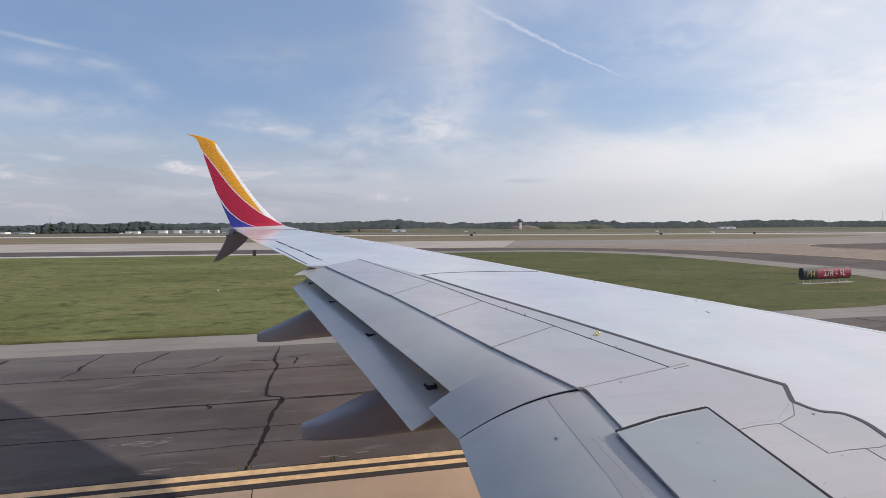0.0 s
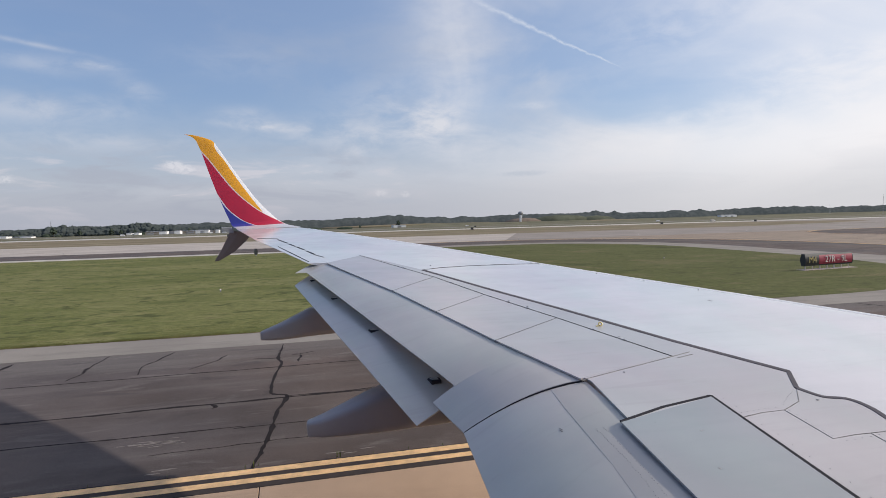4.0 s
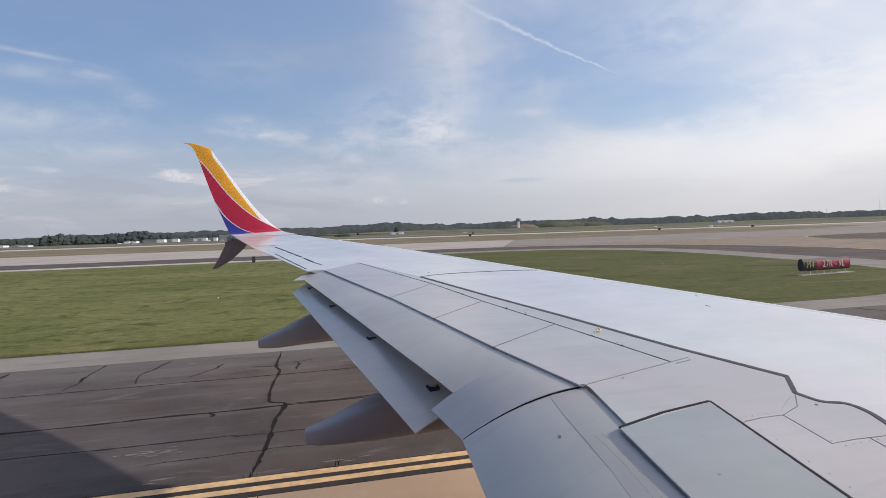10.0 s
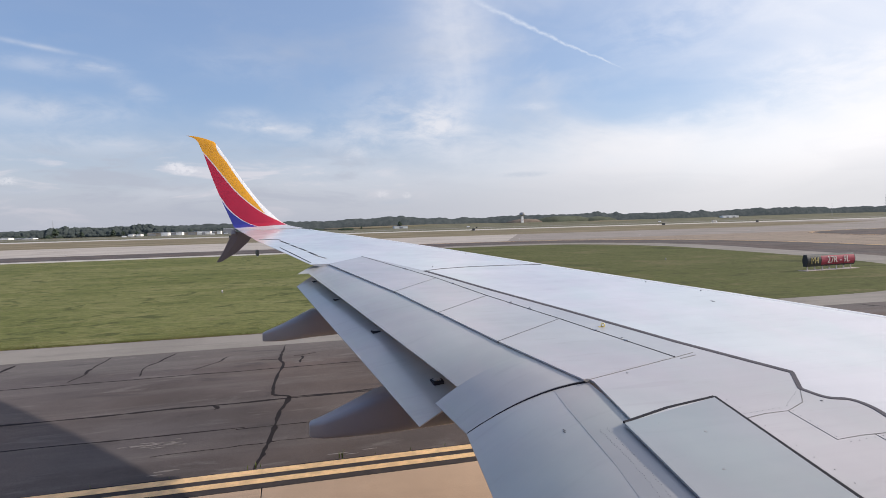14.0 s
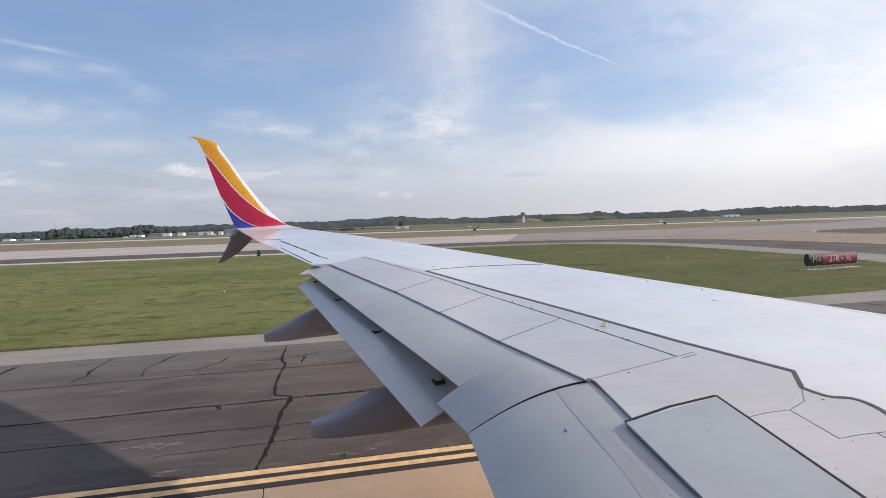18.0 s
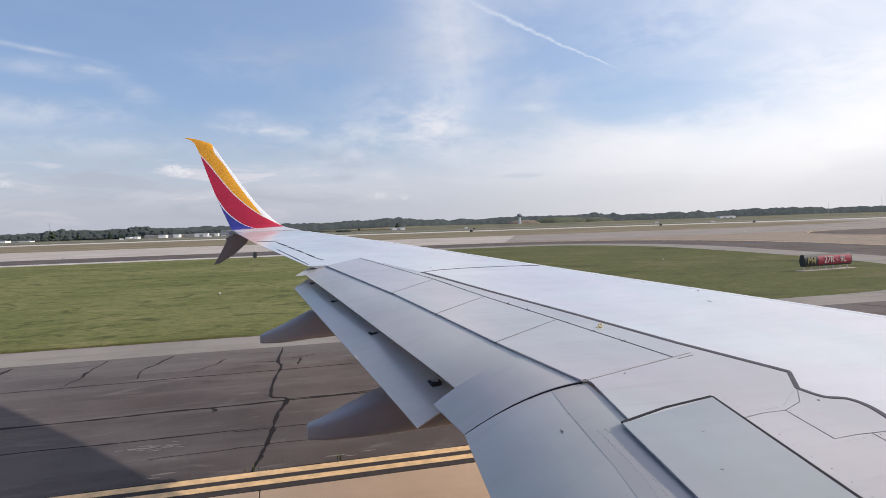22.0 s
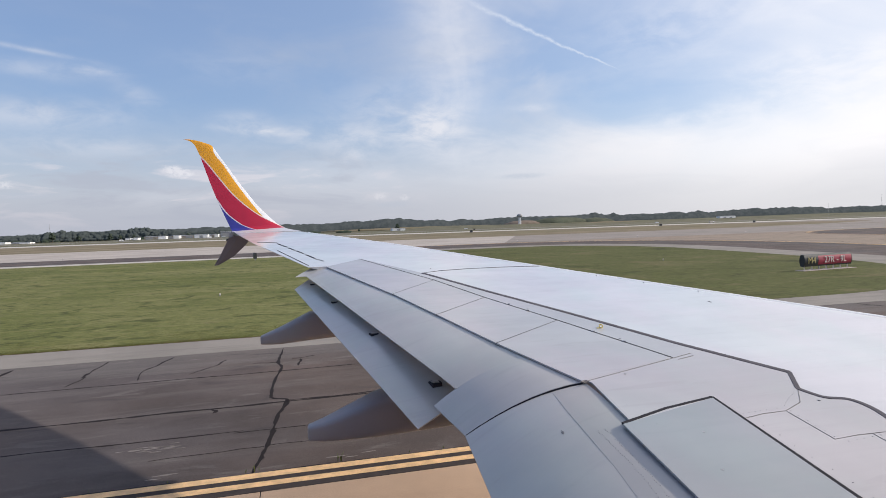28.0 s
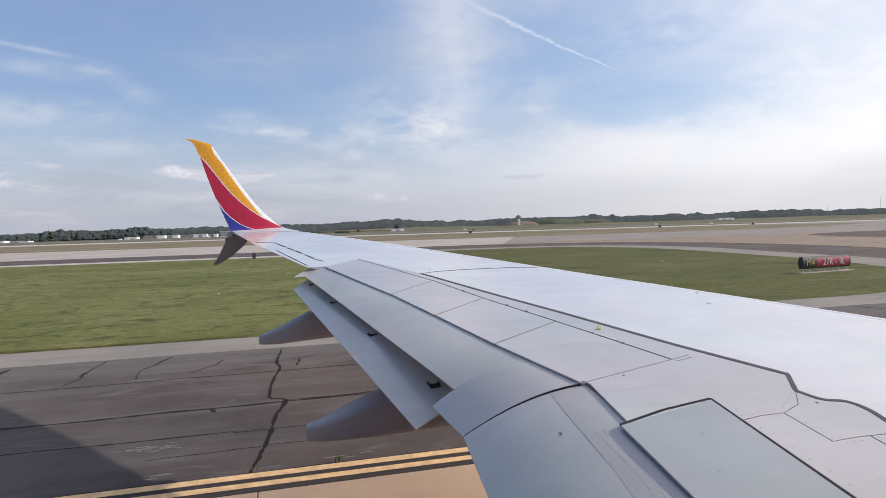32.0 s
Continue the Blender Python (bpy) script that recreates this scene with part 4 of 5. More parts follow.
def lead_line(points):
    """A black band with a solid yellow middle line and dashes either side."""
    line = curve_through(points, 10)
    ob = laid("lead_line", band(line, -0.75, 0.75, -0.1, -0.0275), M_BLACK, "black painted band with yellow dashed lead-in line", "marking", "lead-in lines")
    part("middle_line", *band(line, -0.09, 0.09, -0.1, -0.0255), M_STRIPE, ob)
    for side in (-0.42, 0.42):
        for k in range(0, len(line) - 6, 9):
            part("dash", *band(line[k:k + 7], side - 0.1, side + 0.1, -0.1, -0.0255), M_STRIPE, ob)


lead_line([(75.6, 34), (75.0, 28), (75.6, 23), (77.6, 17.8), (79.6, 14.4), (82.2, 10.9), (87, 9.0), (95, 8.0)])
lead_line([(50, 8.2), (54, 9.6), (59.2, 12.6), (62.1, 15.7), (64.5, 19.0), (66.4, 22), (70, 28), (73, 34)])


# ---- the airliner ----
def pz(y):
    return 2.247 + 0.1051 * y


def on(x, y, dz=0.0):
    return (x, y, pz(y) + dz)


def steps(table):
    """A broken line y -> x through (y, x) pairs."""
    ys_, xs_ = zip(*table)
    return lambda y: float(np.interp(y, ys_, xs_))


airliner = root("airliner", "grey-winged airliner with yellow, red and blue winglet on the taxiway", "airliner")
lead_edge = steps([(0.15, 8.45), (4.87, 5.90), (6.81, 4.85), (8.0, 4.20), (10.58, 2.87), (12.02, 2.11), (14.43, 0.68), (15.0, 0.33), (15.45, 0.0)])
spoiler_end = steps([(0.15, 1.50), (2.39, 1.81), (3.24, 1.91), (3.93, 2.02), (5.0, 1.745), (6.13, 1.495), (7.27, 1.235), (9.56, 0.60)])
trail_edge = steps([(9.57, 0.33), (11.33, -0.17), (12.66, -0.57), (15.0, -1.12), (15.45, -1.24)])


def wing_section(y):
    rear_x = spoiler_end(y) + 0.10 if y < 9.565 else trail_edge(y)
    front = lead_edge(y)
    deep = 1.0 - 0.72 * y / 15.45
    rear_t = 0.10 if y < 9.565 else 0.012
    shape = [(rear_x + (front - rear_x) * t, 0.0) for t in (0.0, 0.25, 0.5, 0.75)]
    shape += [(front - d * deep, z * deep) for d, z in ((0.30, 0.0), (0.14, -0.004), (0.03, -0.016), (-0.05, -0.042), (-0.085, -0.085), (-0.09, -0.13), (-0.05, -0.19), (0.15, -0.28))]
    shape += [(rear_x + (front - rear_x) * t, z * deep) for t, z in ((0.75, -0.38), (0.5, -0.46), (0.25, -0.36))] + [(rear_x, -rear_t * deep)]
    return [(x, y, pz(y) + z) for x, z in shape]


rows_y = [-0.7, 0.06, 0.8, 1.6, 2.39, 3.24, 3.93, 4.5, 5.0, 5.6, 6.13, 6.8, 7.27, 8.0, 8.8, 9.56, 9.57, 10.2, 10.8, 11.33, 12.02, 12.66, 13.3, 14.0, 14.6, 15.0, 15.45]
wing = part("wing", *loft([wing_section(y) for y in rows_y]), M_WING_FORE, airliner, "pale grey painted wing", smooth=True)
wing.data.set_sharp_from_angle(angle=radians(28))


def plate(name, top, thick, mat, parent=airliner, label=""):
    n = len(top)
    v = [Vector(p) for p in top]
    v += [p - Vector((0, 0, thick)) for p in v]
    f = [tuple(range(n)), tuple(reversed(range(n, 2 * n)))] + [(i, n + i, n + (i + 1) % n, (i + 1) % n) for i in range(n)]
    return part(name, v, f, mat, parent, label)


def strip(name, line, width, mat, parent=None, lift=0.010, dz=0.0, thick=0.012):
    """A narrow band that follows the wing's upper face along (x, y) points."""
    pts = [Vector(p) for p in line]
    a, b = offset_line(pts, width / 2), offset_line(pts, -width / 2)
    rings = []
    for p, q in zip(a, b):
        rings.append([on(p.x, p.y, dz + lift - thick), on(q.x, q.y, dz + lift - thick), on(q.x, q.y, dz + lift), on(p.x, p.y, dz + lift)])
    return part(name, *loft(rings), mat, parent or airliner)


# pale skin ahead of the dark line
BEND = [tuple(p[:2]) for p in curve_through([(3.38, 3.42, 0), (3.42, 3.25, 0), (3.54, 3.18, 0), (3.56, 3.05, 0), (3.50, 2.85, 0), (3.25, 2.2, 0)], 5)]
BORDER = [(1.90, 8.57), (2.40, 7.05), (2.815, 5.89), (3.245, 4.585), (3.59, 3.71)] + BEND + [(2.9, 0.2)]
skin = [(x, y) for x, y in BORDER] + [(lead_edge(y) - 0.30, y) for y in (0.2, 2.0, 4.0, 6.0, 8.0)] + [(3.55, 8.66), (2.63, 8.70)]
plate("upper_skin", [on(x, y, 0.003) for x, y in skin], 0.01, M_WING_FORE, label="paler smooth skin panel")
back_y = [0.2, 1.0, 2.0, 3.0, 3.9, 5.0, 6.0, 7.0, 8.0, 9.4]
rear_skin = [(x, y) for x, y in BORDER] + [(spoiler_end(y) + 0.06, y) for y in back_y] + [(1.22, 10.15)]
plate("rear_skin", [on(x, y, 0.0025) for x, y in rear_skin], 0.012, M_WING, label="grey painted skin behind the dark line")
strip("walkway_line", BORDER[:5], 0.052, M_LINE, lift=0.0055)
strip("walkway_line", BORDER[4:6], 0.032, M_LINE, lift=0.0057)
strip("walkway_line", BORDER[5:-1], 0.036, M_LINE, lift=0.0055)
strip("panel_seam", [(1.92, 8.58), (2.2, 8.69), (2.63, 8.74), (3.2, 8.73), (3.75, 8.66)], 0.014, M_SEAM, lift=0.005)

# bare-metal nose of the slats, in four lengths, polished gleam painted as near-white
NOSE = ((0.14, -0.001), (0.08, -0.003), (0.03, -0.013), (-0.02, -0.027), (-0.053, -0.040), (-0.090, -0.085), (-0.095, -0.13), (-0.055, -0.195))


def slat(y0, y1):
    rings = []
    for k in range(7):
        y = y0 + (y1 - y0) * k / 6
        deep = 1.0 - 0.72 * y / 15.45
        out = [(lead_edge(y) - d * deep, y, pz(y) + z * deep + 0.004) for d, z in NOSE]
        rings.append(out + [(x - 0.02, yy, z - 0.012) for x, yy, z in reversed(out)])
    part("slat_nose", *loft(rings), M_SLAT_GLEAM, airliner, "polished bare metal slat nose", smooth=True).data.set_sharp_from_angle(angle=radians(60))


for y0, y1 in ((0.9, 3.995), (4.005, 7.495), (7.505, 10.995), (11.005, 14.6)):
    slat(y0, y1)

# flight spoilers
TE_PTS = [(0.60, 9.54), (1.235, 7.27), (1.495, 6.13), (1.745, 5.0), (2.02, 3.95)]
FE_PTS = [(1.19, 10.15), (1.93, 8.0), (2.24, 6.78), (2.60, 5.58), (2.97, 4.24)]
for k in range(4):
    a, b, c, d = (Vector(p) for p in (TE_PTS[k], FE_PTS[k], FE_PTS[k + 1], TE_PTS[k + 1]))
    mid = (a + b + c + d) / 4
    corners = [p + (mid - p).normalized() * 0.008 for p in (a, b, c, d)]
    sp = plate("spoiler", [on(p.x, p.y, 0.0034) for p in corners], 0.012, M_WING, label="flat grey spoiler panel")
    strip("spoiler_gap", [b, c], 0.017, M_GAP, lift=0.0045)
    if k:
        strip("spoiler_gap", [a, b], 0.012, M_SEAM, lift=0.0045)
    for t in (0.36, 0.63):
        p = b.lerp(c, t)
        part("hinge", *bevelled(p.x - 0.010, p.x + 0.012, p.y - 0.012, p.y + 0.012, pz(p.y), pz(p.y) + 0.013, 0.003), M_STEEL, sp)
strip("spoiler_gap", [(2.02, 3.93), (2.97, 4.23), (3.18, 4.30)], 0.006, M_FAINT, lift=0.0045)
strip("panel_seam", [(2.99, 4.19), (3.16, 4.24)], 0.008, M_FAINT, lift=0.0045)

# ground spoiler and panels near the body
inner = [(1.91, 3.22), (2.70, 3.43), (2.52, 2.22), (2.24, 0.3), (1.53, 0.3), (1.81, 2.39)]
plate("ground_spoiler", [on(x, y, 0.0055) for x, y in inner], 0.013, M_WING_DULL, label="large flat grey ground spoiler")
strip("spoiler_gap", [(1.92, 3.236), (2.3, 3.365), (2.715, 3.45)], 0.024, M_GAP, lift=0.0045)
strip("spoiler_gap", [(2.715, 3.45), (2.535, 2.22), (2.255, 0.3)], 0.020, M_GAP, lift=0.0045)
for line in ([(2.66, 3.10), (2.83, 3.13), (3.0, 3.13), (2.95, 2.73), (3.12, 2.74), (3.32, 2.73), (3.5, 2.78)], [(3.0, 3.13), (3.2, 3.22), (3.36, 3.40)], [(3.22, 2.73), (3.15, 2.3), (3.0, 1.4)]):
    strip("panel_seam", line, 0.0045, M_FAINT, lift=0.0045)

# rivets and small marks, joined
dots = []


def dot(x, y, r, dz):
    ring = [(x + r * math.cos(k / 6 * math.tau), y + r * math.sin(k / 6 * math.tau)) for k in range(6)]
    dots.append(([on(a, b, dz + 0.0015) for a, b in ring] + [on(a, b, dz - 0.004) for a, b in ring],
                 [tuple(range(6))] + [(k, 6 + k, 6 + (k + 1) % 6, (k + 1) % 6) for k in range(6)]))


rng = random.Random(5)
for a, b, n in (((2.66, 3.16), (2.98, 3.18), 8), ((3.02, 3.12), (2.98, 2.76), 6), ((3.0, 2.69), (3.5, 2.72), 9), ((2.76, 3.38), (2.60, 2.2), 10), ((3.05, 3.2), (3.3, 3.38), 6)):
    for k in range(n):
        p = Vector(a).lerp(Vector(b), k / (n - 1))
        dot(p.x + rng.uniform(-0.008, 0.008), p.y, 0.003, 0.003)
for p in ((4.85, 6.39), (4.19, 7.69), (4.52, 7.05), (2.95, 10.0), (3.34, 3.21), (2.1, 8.9), (2.3, 3.0), (2.1, 2.6), (2.4, 4.0), (2.85, 4.83), (2.5, 6.1), (2.4, 6.4)):
    dot(*p, 0.009, 0.005)
for k in range(4):
    dot(4.590 + 0.012 * (k % 2), 5.84 + 0.035 * (k // 2), 0.011, 0.0035)
tagged(part("rivets", *merge(*dots), M_RIVET, airliner, "rows of small dark rivets"), kind="stuff")

# yellow hook ring on the spoiler line
hook = part("hook_ring", *loft([[(2.87 + (0.017 + 0.006 * math.cos(s)) * math.cos(t), 5.20 + 0.006 * math.sin(s) + 0.009 * math.sin(t), pz(5.2) + 0.020 + (0.015 + 0.006 * math.cos(s)) * math.sin(t))
                                 for s in [j / 8 * math.tau for j in range(8)]] for t in [k / 16 * math.tau for k in range(17)]], caps=False), M_BRASS, airliner, "small yellow metal hook ring", smooth=True)
part("hook_base", *bevelled(2.825, 2.88, 5.19, 5.21, pz(5.2) - 0.01, pz(5.2) + 0.009, 0.003), M_BRASS, hook)


BRACKETS = ((0.375, 9.36, 0.222, 0.95), (0.595, 8.07, 0.226, 1.15), (0.875, 6.45, 0.232, 1.35), (1.235, 5.22, 0.368, 1.45))


# flaps: curved upper faces from a front line to a rear line
def flap(name, fronts, rears, drop0, drop1, mat, label, bow=0.35, thick=0.05, parent=airliner, mids=None):
    """fronts, rears: lists of (x, y), paired. The face falls from drop0 to drop1 below the wing's own plane."""
    rings = []
    starts = drop0 if isinstance(drop0, list) else [drop0] * len(fronts)
    drops = drop1 if isinstance(drop1, list) else [drop1] * len(fronts)
    bows = bow if isinstance(bow, list) else [bow] * len(fronts)
    for drop0, drop1, bow, lines in zip(starts, drops, bows, zip(fronts, rears, *([mids] if mids else []))):
        (x0, y0), (x1, y1) = lines[:2]
        up, down = [], []
        for k in range(9):
            t = k / 8
            x, y = x0 + (x1 - x0) * t, y0 + (y1 - y0) * t
            if mids:
                xm, ym = lines[2]
                x, y = (x0 + (xm - x0) * t / 0.75, y0 + (ym - y0) * t / 0.75) if t <= 0.75 else (xm + (x1 - xm) * (t - 0.75) * 4, ym + (y1 - ym) * (t - 0.75) * 4)
            z = drop0 + (drop1 - drop0) * (t * (1 - bow) + bow * t * t)
            up.append(on(x, y, -z))
            down.append(on(x, y, -z - thick * (1 - t) ** 0.6 - 0.006))
        rings.append(up + down[::-1])
    return part(name, *loft(rings), mat, parent, label, smooth=True)


fore = flap("outboard_flap", [(0.56, 9.95), (0.625, 9.56), (1.211, 7.44), (1.512, 6.13), (1.711, 5.24), (1.805, 4.85), (1.87, 4.60)],
            [(0.13, 9.45), (0.29, 9.46), (0.66, 7.44), (0.91, 6.13), (1.11, 5.24), (1.21, 4.86), (1.273, 4.655)], 0.012, [0.118, 0.118, 0.120, 0.136, 0.170, 0.20, 0.23], M_FLAP, "grey painted outboard flap", 0.43)
fore.data.set_sharp_from_angle(angle=radians(35))
heel = flap("flap_end", [(1.87, 4.60), (1.95, 4.30), (2.04, 3.97)], [(1.10, 4.69), (1.14, 4.385), (1.182, 4.10)], 0.012, 0.36, M_FLAP, "broad inner end of the outboard flap", 0.7,
            mids=[(1.282, 4.66), (1.343, 4.364), (1.395, 4.066)])
heel.data.set_sharp_from_angle(angle=radians(35))
part("flap_seam", *loft([[(x, y - 0.003, pz(y) + dz - 0.02), (x, y + 0.003, pz(y) + dz - 0.02), (x, y + 0.003, pz(y) + dz), (x, y - 0.003, pz(y) + dz)]
                         for x, y, dz in [(2.05 - 0.866 * t, 3.962 + 0.137 * t, -0.012 - 0.344 * (0.3 * t + 0.7 * t * t)) for t in (0, 0.15, 0.3, 0.45, 0.6, 0.75, 0.9, 1.0)]]), M_GAP, airliner)
aft = flap("aft_flap", [(0.50, 9.95), (0.80, 8.1), (1.05, 6.3), (1.463, 4.944)], [(0.11, 9.42), (0.39, 7.50), (0.63, 5.93), (0.951, 4.635)], [0.17, 0.18, 0.20, 0.407], [0.30, 0.312, 0.33, 0.51], M_FLAP, "lower aft flap segment, drooped", 0.2, 0.010)
aft.data.set_sharp_from_angle(angle=radians(35))
inboard = flap("inboard_flap", [(2.06, 3.955), (1.98, 2.9), (1.86, 2.2), (1.62, 0.3)], [(1.180, 4.095), (1.088, 3.244), (0.992, 2.347), (0.768, 0.32)], [0.021, 0.010, 0.008, 0.006], 0.36, M_FLAP, "grey painted inboard flap", 0.7)
inboard.data.set_sharp_from_angle(angle=radians(35))
SHARES = (0.29, 0.31, 0.32, 0.335, 0.35, 0.36)
nose_f = [(2.06, 3.945), (2.035, 3.62), (2.005, 3.25), (1.98, 2.9), (1.86, 2.2), (1.62, 0.3)]
nose_r = [(1.180, 4.085), (1.145, 3.80), (1.105, 3.43), (1.053, 2.92), (0.992, 2.347), (0.768, 0.32)]
NOSE_DROP = [0.0195, 0.0162, 0.0125, 0.0085, 0.0065, 0.0045]
# The flap's lit front zone, laid as a separate plate with its own grey.
nose = flap("flap_nose", nose_f, [(a + (c - a) * k, b + (d - b) * k) for (a, b), (c, d), k in zip(nose_f, nose_r, SHARES)], NOSE_DROP, [d + (0.36 - d) * (0.3 * k + 0.7 * k * k) for k, d in zip(SHARES, NOSE_DROP)],
            M_FLAP_FRONT, "paler riveted nose strip of the flap", [0.7 * k / (0.3 + 0.7 * k) for k in SHARES], 0.0)
nose.data.set_sharp_from_angle(angle=radians(35))


def on_flap(u, t):
    """A place on the inboard flap: u along its span from the outer end (0) to the root (5), t from its front (0) to its rear edge (1)."""
    k, q = min(4, int(u)), u - min(4, int(u))
    f = Vector(nose_f[k]).lerp(Vector(nose_f[k + 1]), q)
    r = Vector(nose_r[k]).lerp(Vector(nose_r[k + 1]), q)
    p = f.lerp(r, t)
    low = NOSE_DROP[k] + (NOSE_DROP[k + 1] - NOSE_DROP[k]) * q
    return p.x, p.y, -low - (0.36 - low) * (0.3 * t + 0.7 * t * t)


dots = []
for k in range(56):
    u = 1.98 + 0.040 * k
    for t in (0.200, 0.245):
        if rng.random() < 0.75:
            x, y, z = on_flap(u + rng.uniform(-0.012, 0.012), t + rng.uniform(-0.006, 0.006))
            dot(x, y, 0.0026, z)
tagged(part("rivets", *merge(*dots), M_RIVET, airliner, "rows of small dark rivets on the flap nose"), kind="stuff")
for du, dt in ((0.0, 0.0), (0.05, 0.008)):
    x, y, z = on_flap(1.66 + du, 0.432 + dt)
    part("placard_bar", *box(x - 0.004, x + 0.004, y - 0.016, y + 0.016, pz(y) + z - 0.04, pz(y) + z - 0.001), M_SEAM, inboard)
for x, y, d, k in BRACKETS:
    shape = [(-0.6, -1.0), (0.9, -1.0), (1.0, 0.7), (0.2, 1.1), (-0.9, 0.3)]
    br = part("flap_bracket", *prism([(x + a * 0.040 * k, y + b * 0.050 * k) for a, b in shape], pz(y) - d - 0.05, pz(y) - d + 0.004), M_GAP, airliner, "dark flap bracket")
    part("bracket_pad", *prism([(x + a * 0.026 * k, y + b * 0.030 * k) for a, b in shape], pz(y) - d - 0.02, pz(y) - d + 0.008), M_FLAP_FRONT, br)
# Recess behind the spoilers, filled with dark colour for the shade inside.
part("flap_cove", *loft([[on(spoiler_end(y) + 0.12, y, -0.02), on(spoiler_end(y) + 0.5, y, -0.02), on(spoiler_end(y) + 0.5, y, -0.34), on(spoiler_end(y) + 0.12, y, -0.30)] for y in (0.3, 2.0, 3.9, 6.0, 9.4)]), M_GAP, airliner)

# aileron: slots and tab
for a, b in (((-0.15, 12.65), (0.03, 12.07)), ((0.06, 11.93), (0.17, 11.56)), ((0.20, 11.46), (0.31, 11.10)), ((0.35, 10.92), (0.47, 10.47))):
    strip("aileron_slot", [a, b], 0.03, M_GAP, lift=0.0045)
strip("panel_seam", [(0.47, 10.42), (0.60, 10.12)], 0.02, M_SEAM, lift=0.0045)
strip("panel_seam", [(-0.14, 11.63), (0.34, 9.72)], 0.012, M_GAP, lift=0.0045)
strip("panel_seam", [(-0.55, 12.95), (-0.15, 12.9)], 0.05, M_SEAM, lift=0.0045)

# flap track fairings: long pods under the wing
def fairing(y, stations):
    rings = []
    for x, low, high, half in stations:
        c, h = (low + high) / 2, (high - low) / 2
        rings.append([(x, y + half * math.copysign(abs(math.cos(a)) ** 0.42, math.cos(a)), c + h * math.copysign(abs(math.sin(a)) ** 0.45, math.sin(a))) for a in [k / 28 * math.tau for k in range(28)]])
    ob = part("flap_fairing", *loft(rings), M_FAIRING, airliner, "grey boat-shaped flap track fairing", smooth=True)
    ob.data.set_sharp_from_angle(angle=radians(50))
    return ob


def pod(y, k, table):
    """The pod at y, its stations scaled by k from the seat's height."""
    fairing(y, [(x * k, 3.8 - (3.8 - lo) * k, 3.8 - (3.8 - hi) * k, w) for x, lo, hi, w in table])


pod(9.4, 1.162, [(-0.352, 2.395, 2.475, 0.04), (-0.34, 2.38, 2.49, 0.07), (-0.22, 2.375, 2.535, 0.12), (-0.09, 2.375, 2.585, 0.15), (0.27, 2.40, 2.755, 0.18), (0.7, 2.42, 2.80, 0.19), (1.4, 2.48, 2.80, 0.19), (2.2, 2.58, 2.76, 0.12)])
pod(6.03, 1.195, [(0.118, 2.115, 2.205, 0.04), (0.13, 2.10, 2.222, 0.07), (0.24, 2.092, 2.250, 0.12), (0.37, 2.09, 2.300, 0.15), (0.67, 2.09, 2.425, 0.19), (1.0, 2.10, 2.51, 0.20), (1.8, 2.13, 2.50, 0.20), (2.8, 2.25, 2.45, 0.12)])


# winglet: the wing tip turns up in a curve
LEAD = curve_through([(0.37, 14.95, 3.826), (0.20, 15.20, 3.860), (0.04, 15.42, 3.903), (-0.11, 15.565, 3.985), (-0.22, 15.61, 4.07), (-0.61, 15.736, 4.476), (-0.977, 15.889, 4.98), (-1.346, 16.058, 5.534), (-1.60, 16.175, 5.92), (-1.685, 16.205, 6.025), (-1.80, 16.222, 6.075), (-1.95, 16.238, 6.125), (-2.135, 16.251, 6.167), (-2.33, 16.257, 6.186)], 4)
TAIL = curve_through([(-1.10, 14.95, 3.822), (-1.16, 15.20, 3.850), (-1.21, 15.42, 3.874), (-1.25, 15.54, 3.910), (-1.281, 15.585, 3.982), (-1.449, 15.706, 4.377), (-1.60, 15.82, 4.75), (-1.76, 15.955, 5.20), (-1.90, 16.085, 5.62), (-1.955, 16.135, 5.78), (-1.996, 16.165, 5.872), (-2.061, 16.206, 6.017), (-2.157, 16.237, 6.118), (-2.335, 16.257, 6.183)], 4)
rings = []
for i, (a, b) in enumerate(zip(LEAD, TAIL)):
    swell_ = min(1.0, max(0.0, (i - 4) / 10))
    side = Vector((0, -math.sin(1.45 * min(1, i / 16)), math.cos(1.45 * min(1, i / 16))))
    chord = (b - a).length
    ring = []
    for k in range(13):
        u = k / 12
        ring.append(a.lerp(b, u) + side * (0.003 + swell_ * 0.040 * chord * math.sin(math.pi * u ** 0.55)))
    for k in range(11, 0, -1):
        u = k / 12
        ring.append(a.lerp(b, u) - side * (0.004 + swell_ * 0.045 * chord * math.sin(math.pi * u ** 0.55)))
    rings.append(ring)
winglet = part("winglet", *loft(rings), M_LIVERY, airliner, "winglet painted yellow, red and blue with white edges", smooth=True)
winglet.data.set_sharp_from_angle(angle=radians(40))
strake = [((-1.28, 15.50, 3.80), (-0.80, 15.50, 3.70), 0.05), ((-1.36, 15.62, 3.62), (-0.92, 15.62, 3.53), 0.04), ((-1.555, 15.85, 3.275), (-1.24, 15.85, 3.25), 0.025), ((-1.72, 15.99, 3.03), (-1.60, 15.98, 3.045), 0.01)]
rings = []
for a, b, w in strake:
    a, b = Vector(a), Vector(b)
    rings.append([a, a.lerp(b, 0.4) + Vector((0, -w, 0)), a.lerp(b, 0.85) + Vector((0, -w * 0.7, 0)), b, a.lerp(b, 0.85) + Vector((0, w * 0.7, 0)), a.lerp(b, 0.4) + Vector((0, w, 0))])
part("lower_strake", *loft(rings), M_STRAKE, winglet, "dark grey downward winglet strake")
part("tip_light", *bevelled(-1.30, -1.20, 15.42, 15.54, 3.72, 3.84, 0.02), M_STEEL, winglet, "small light housing")

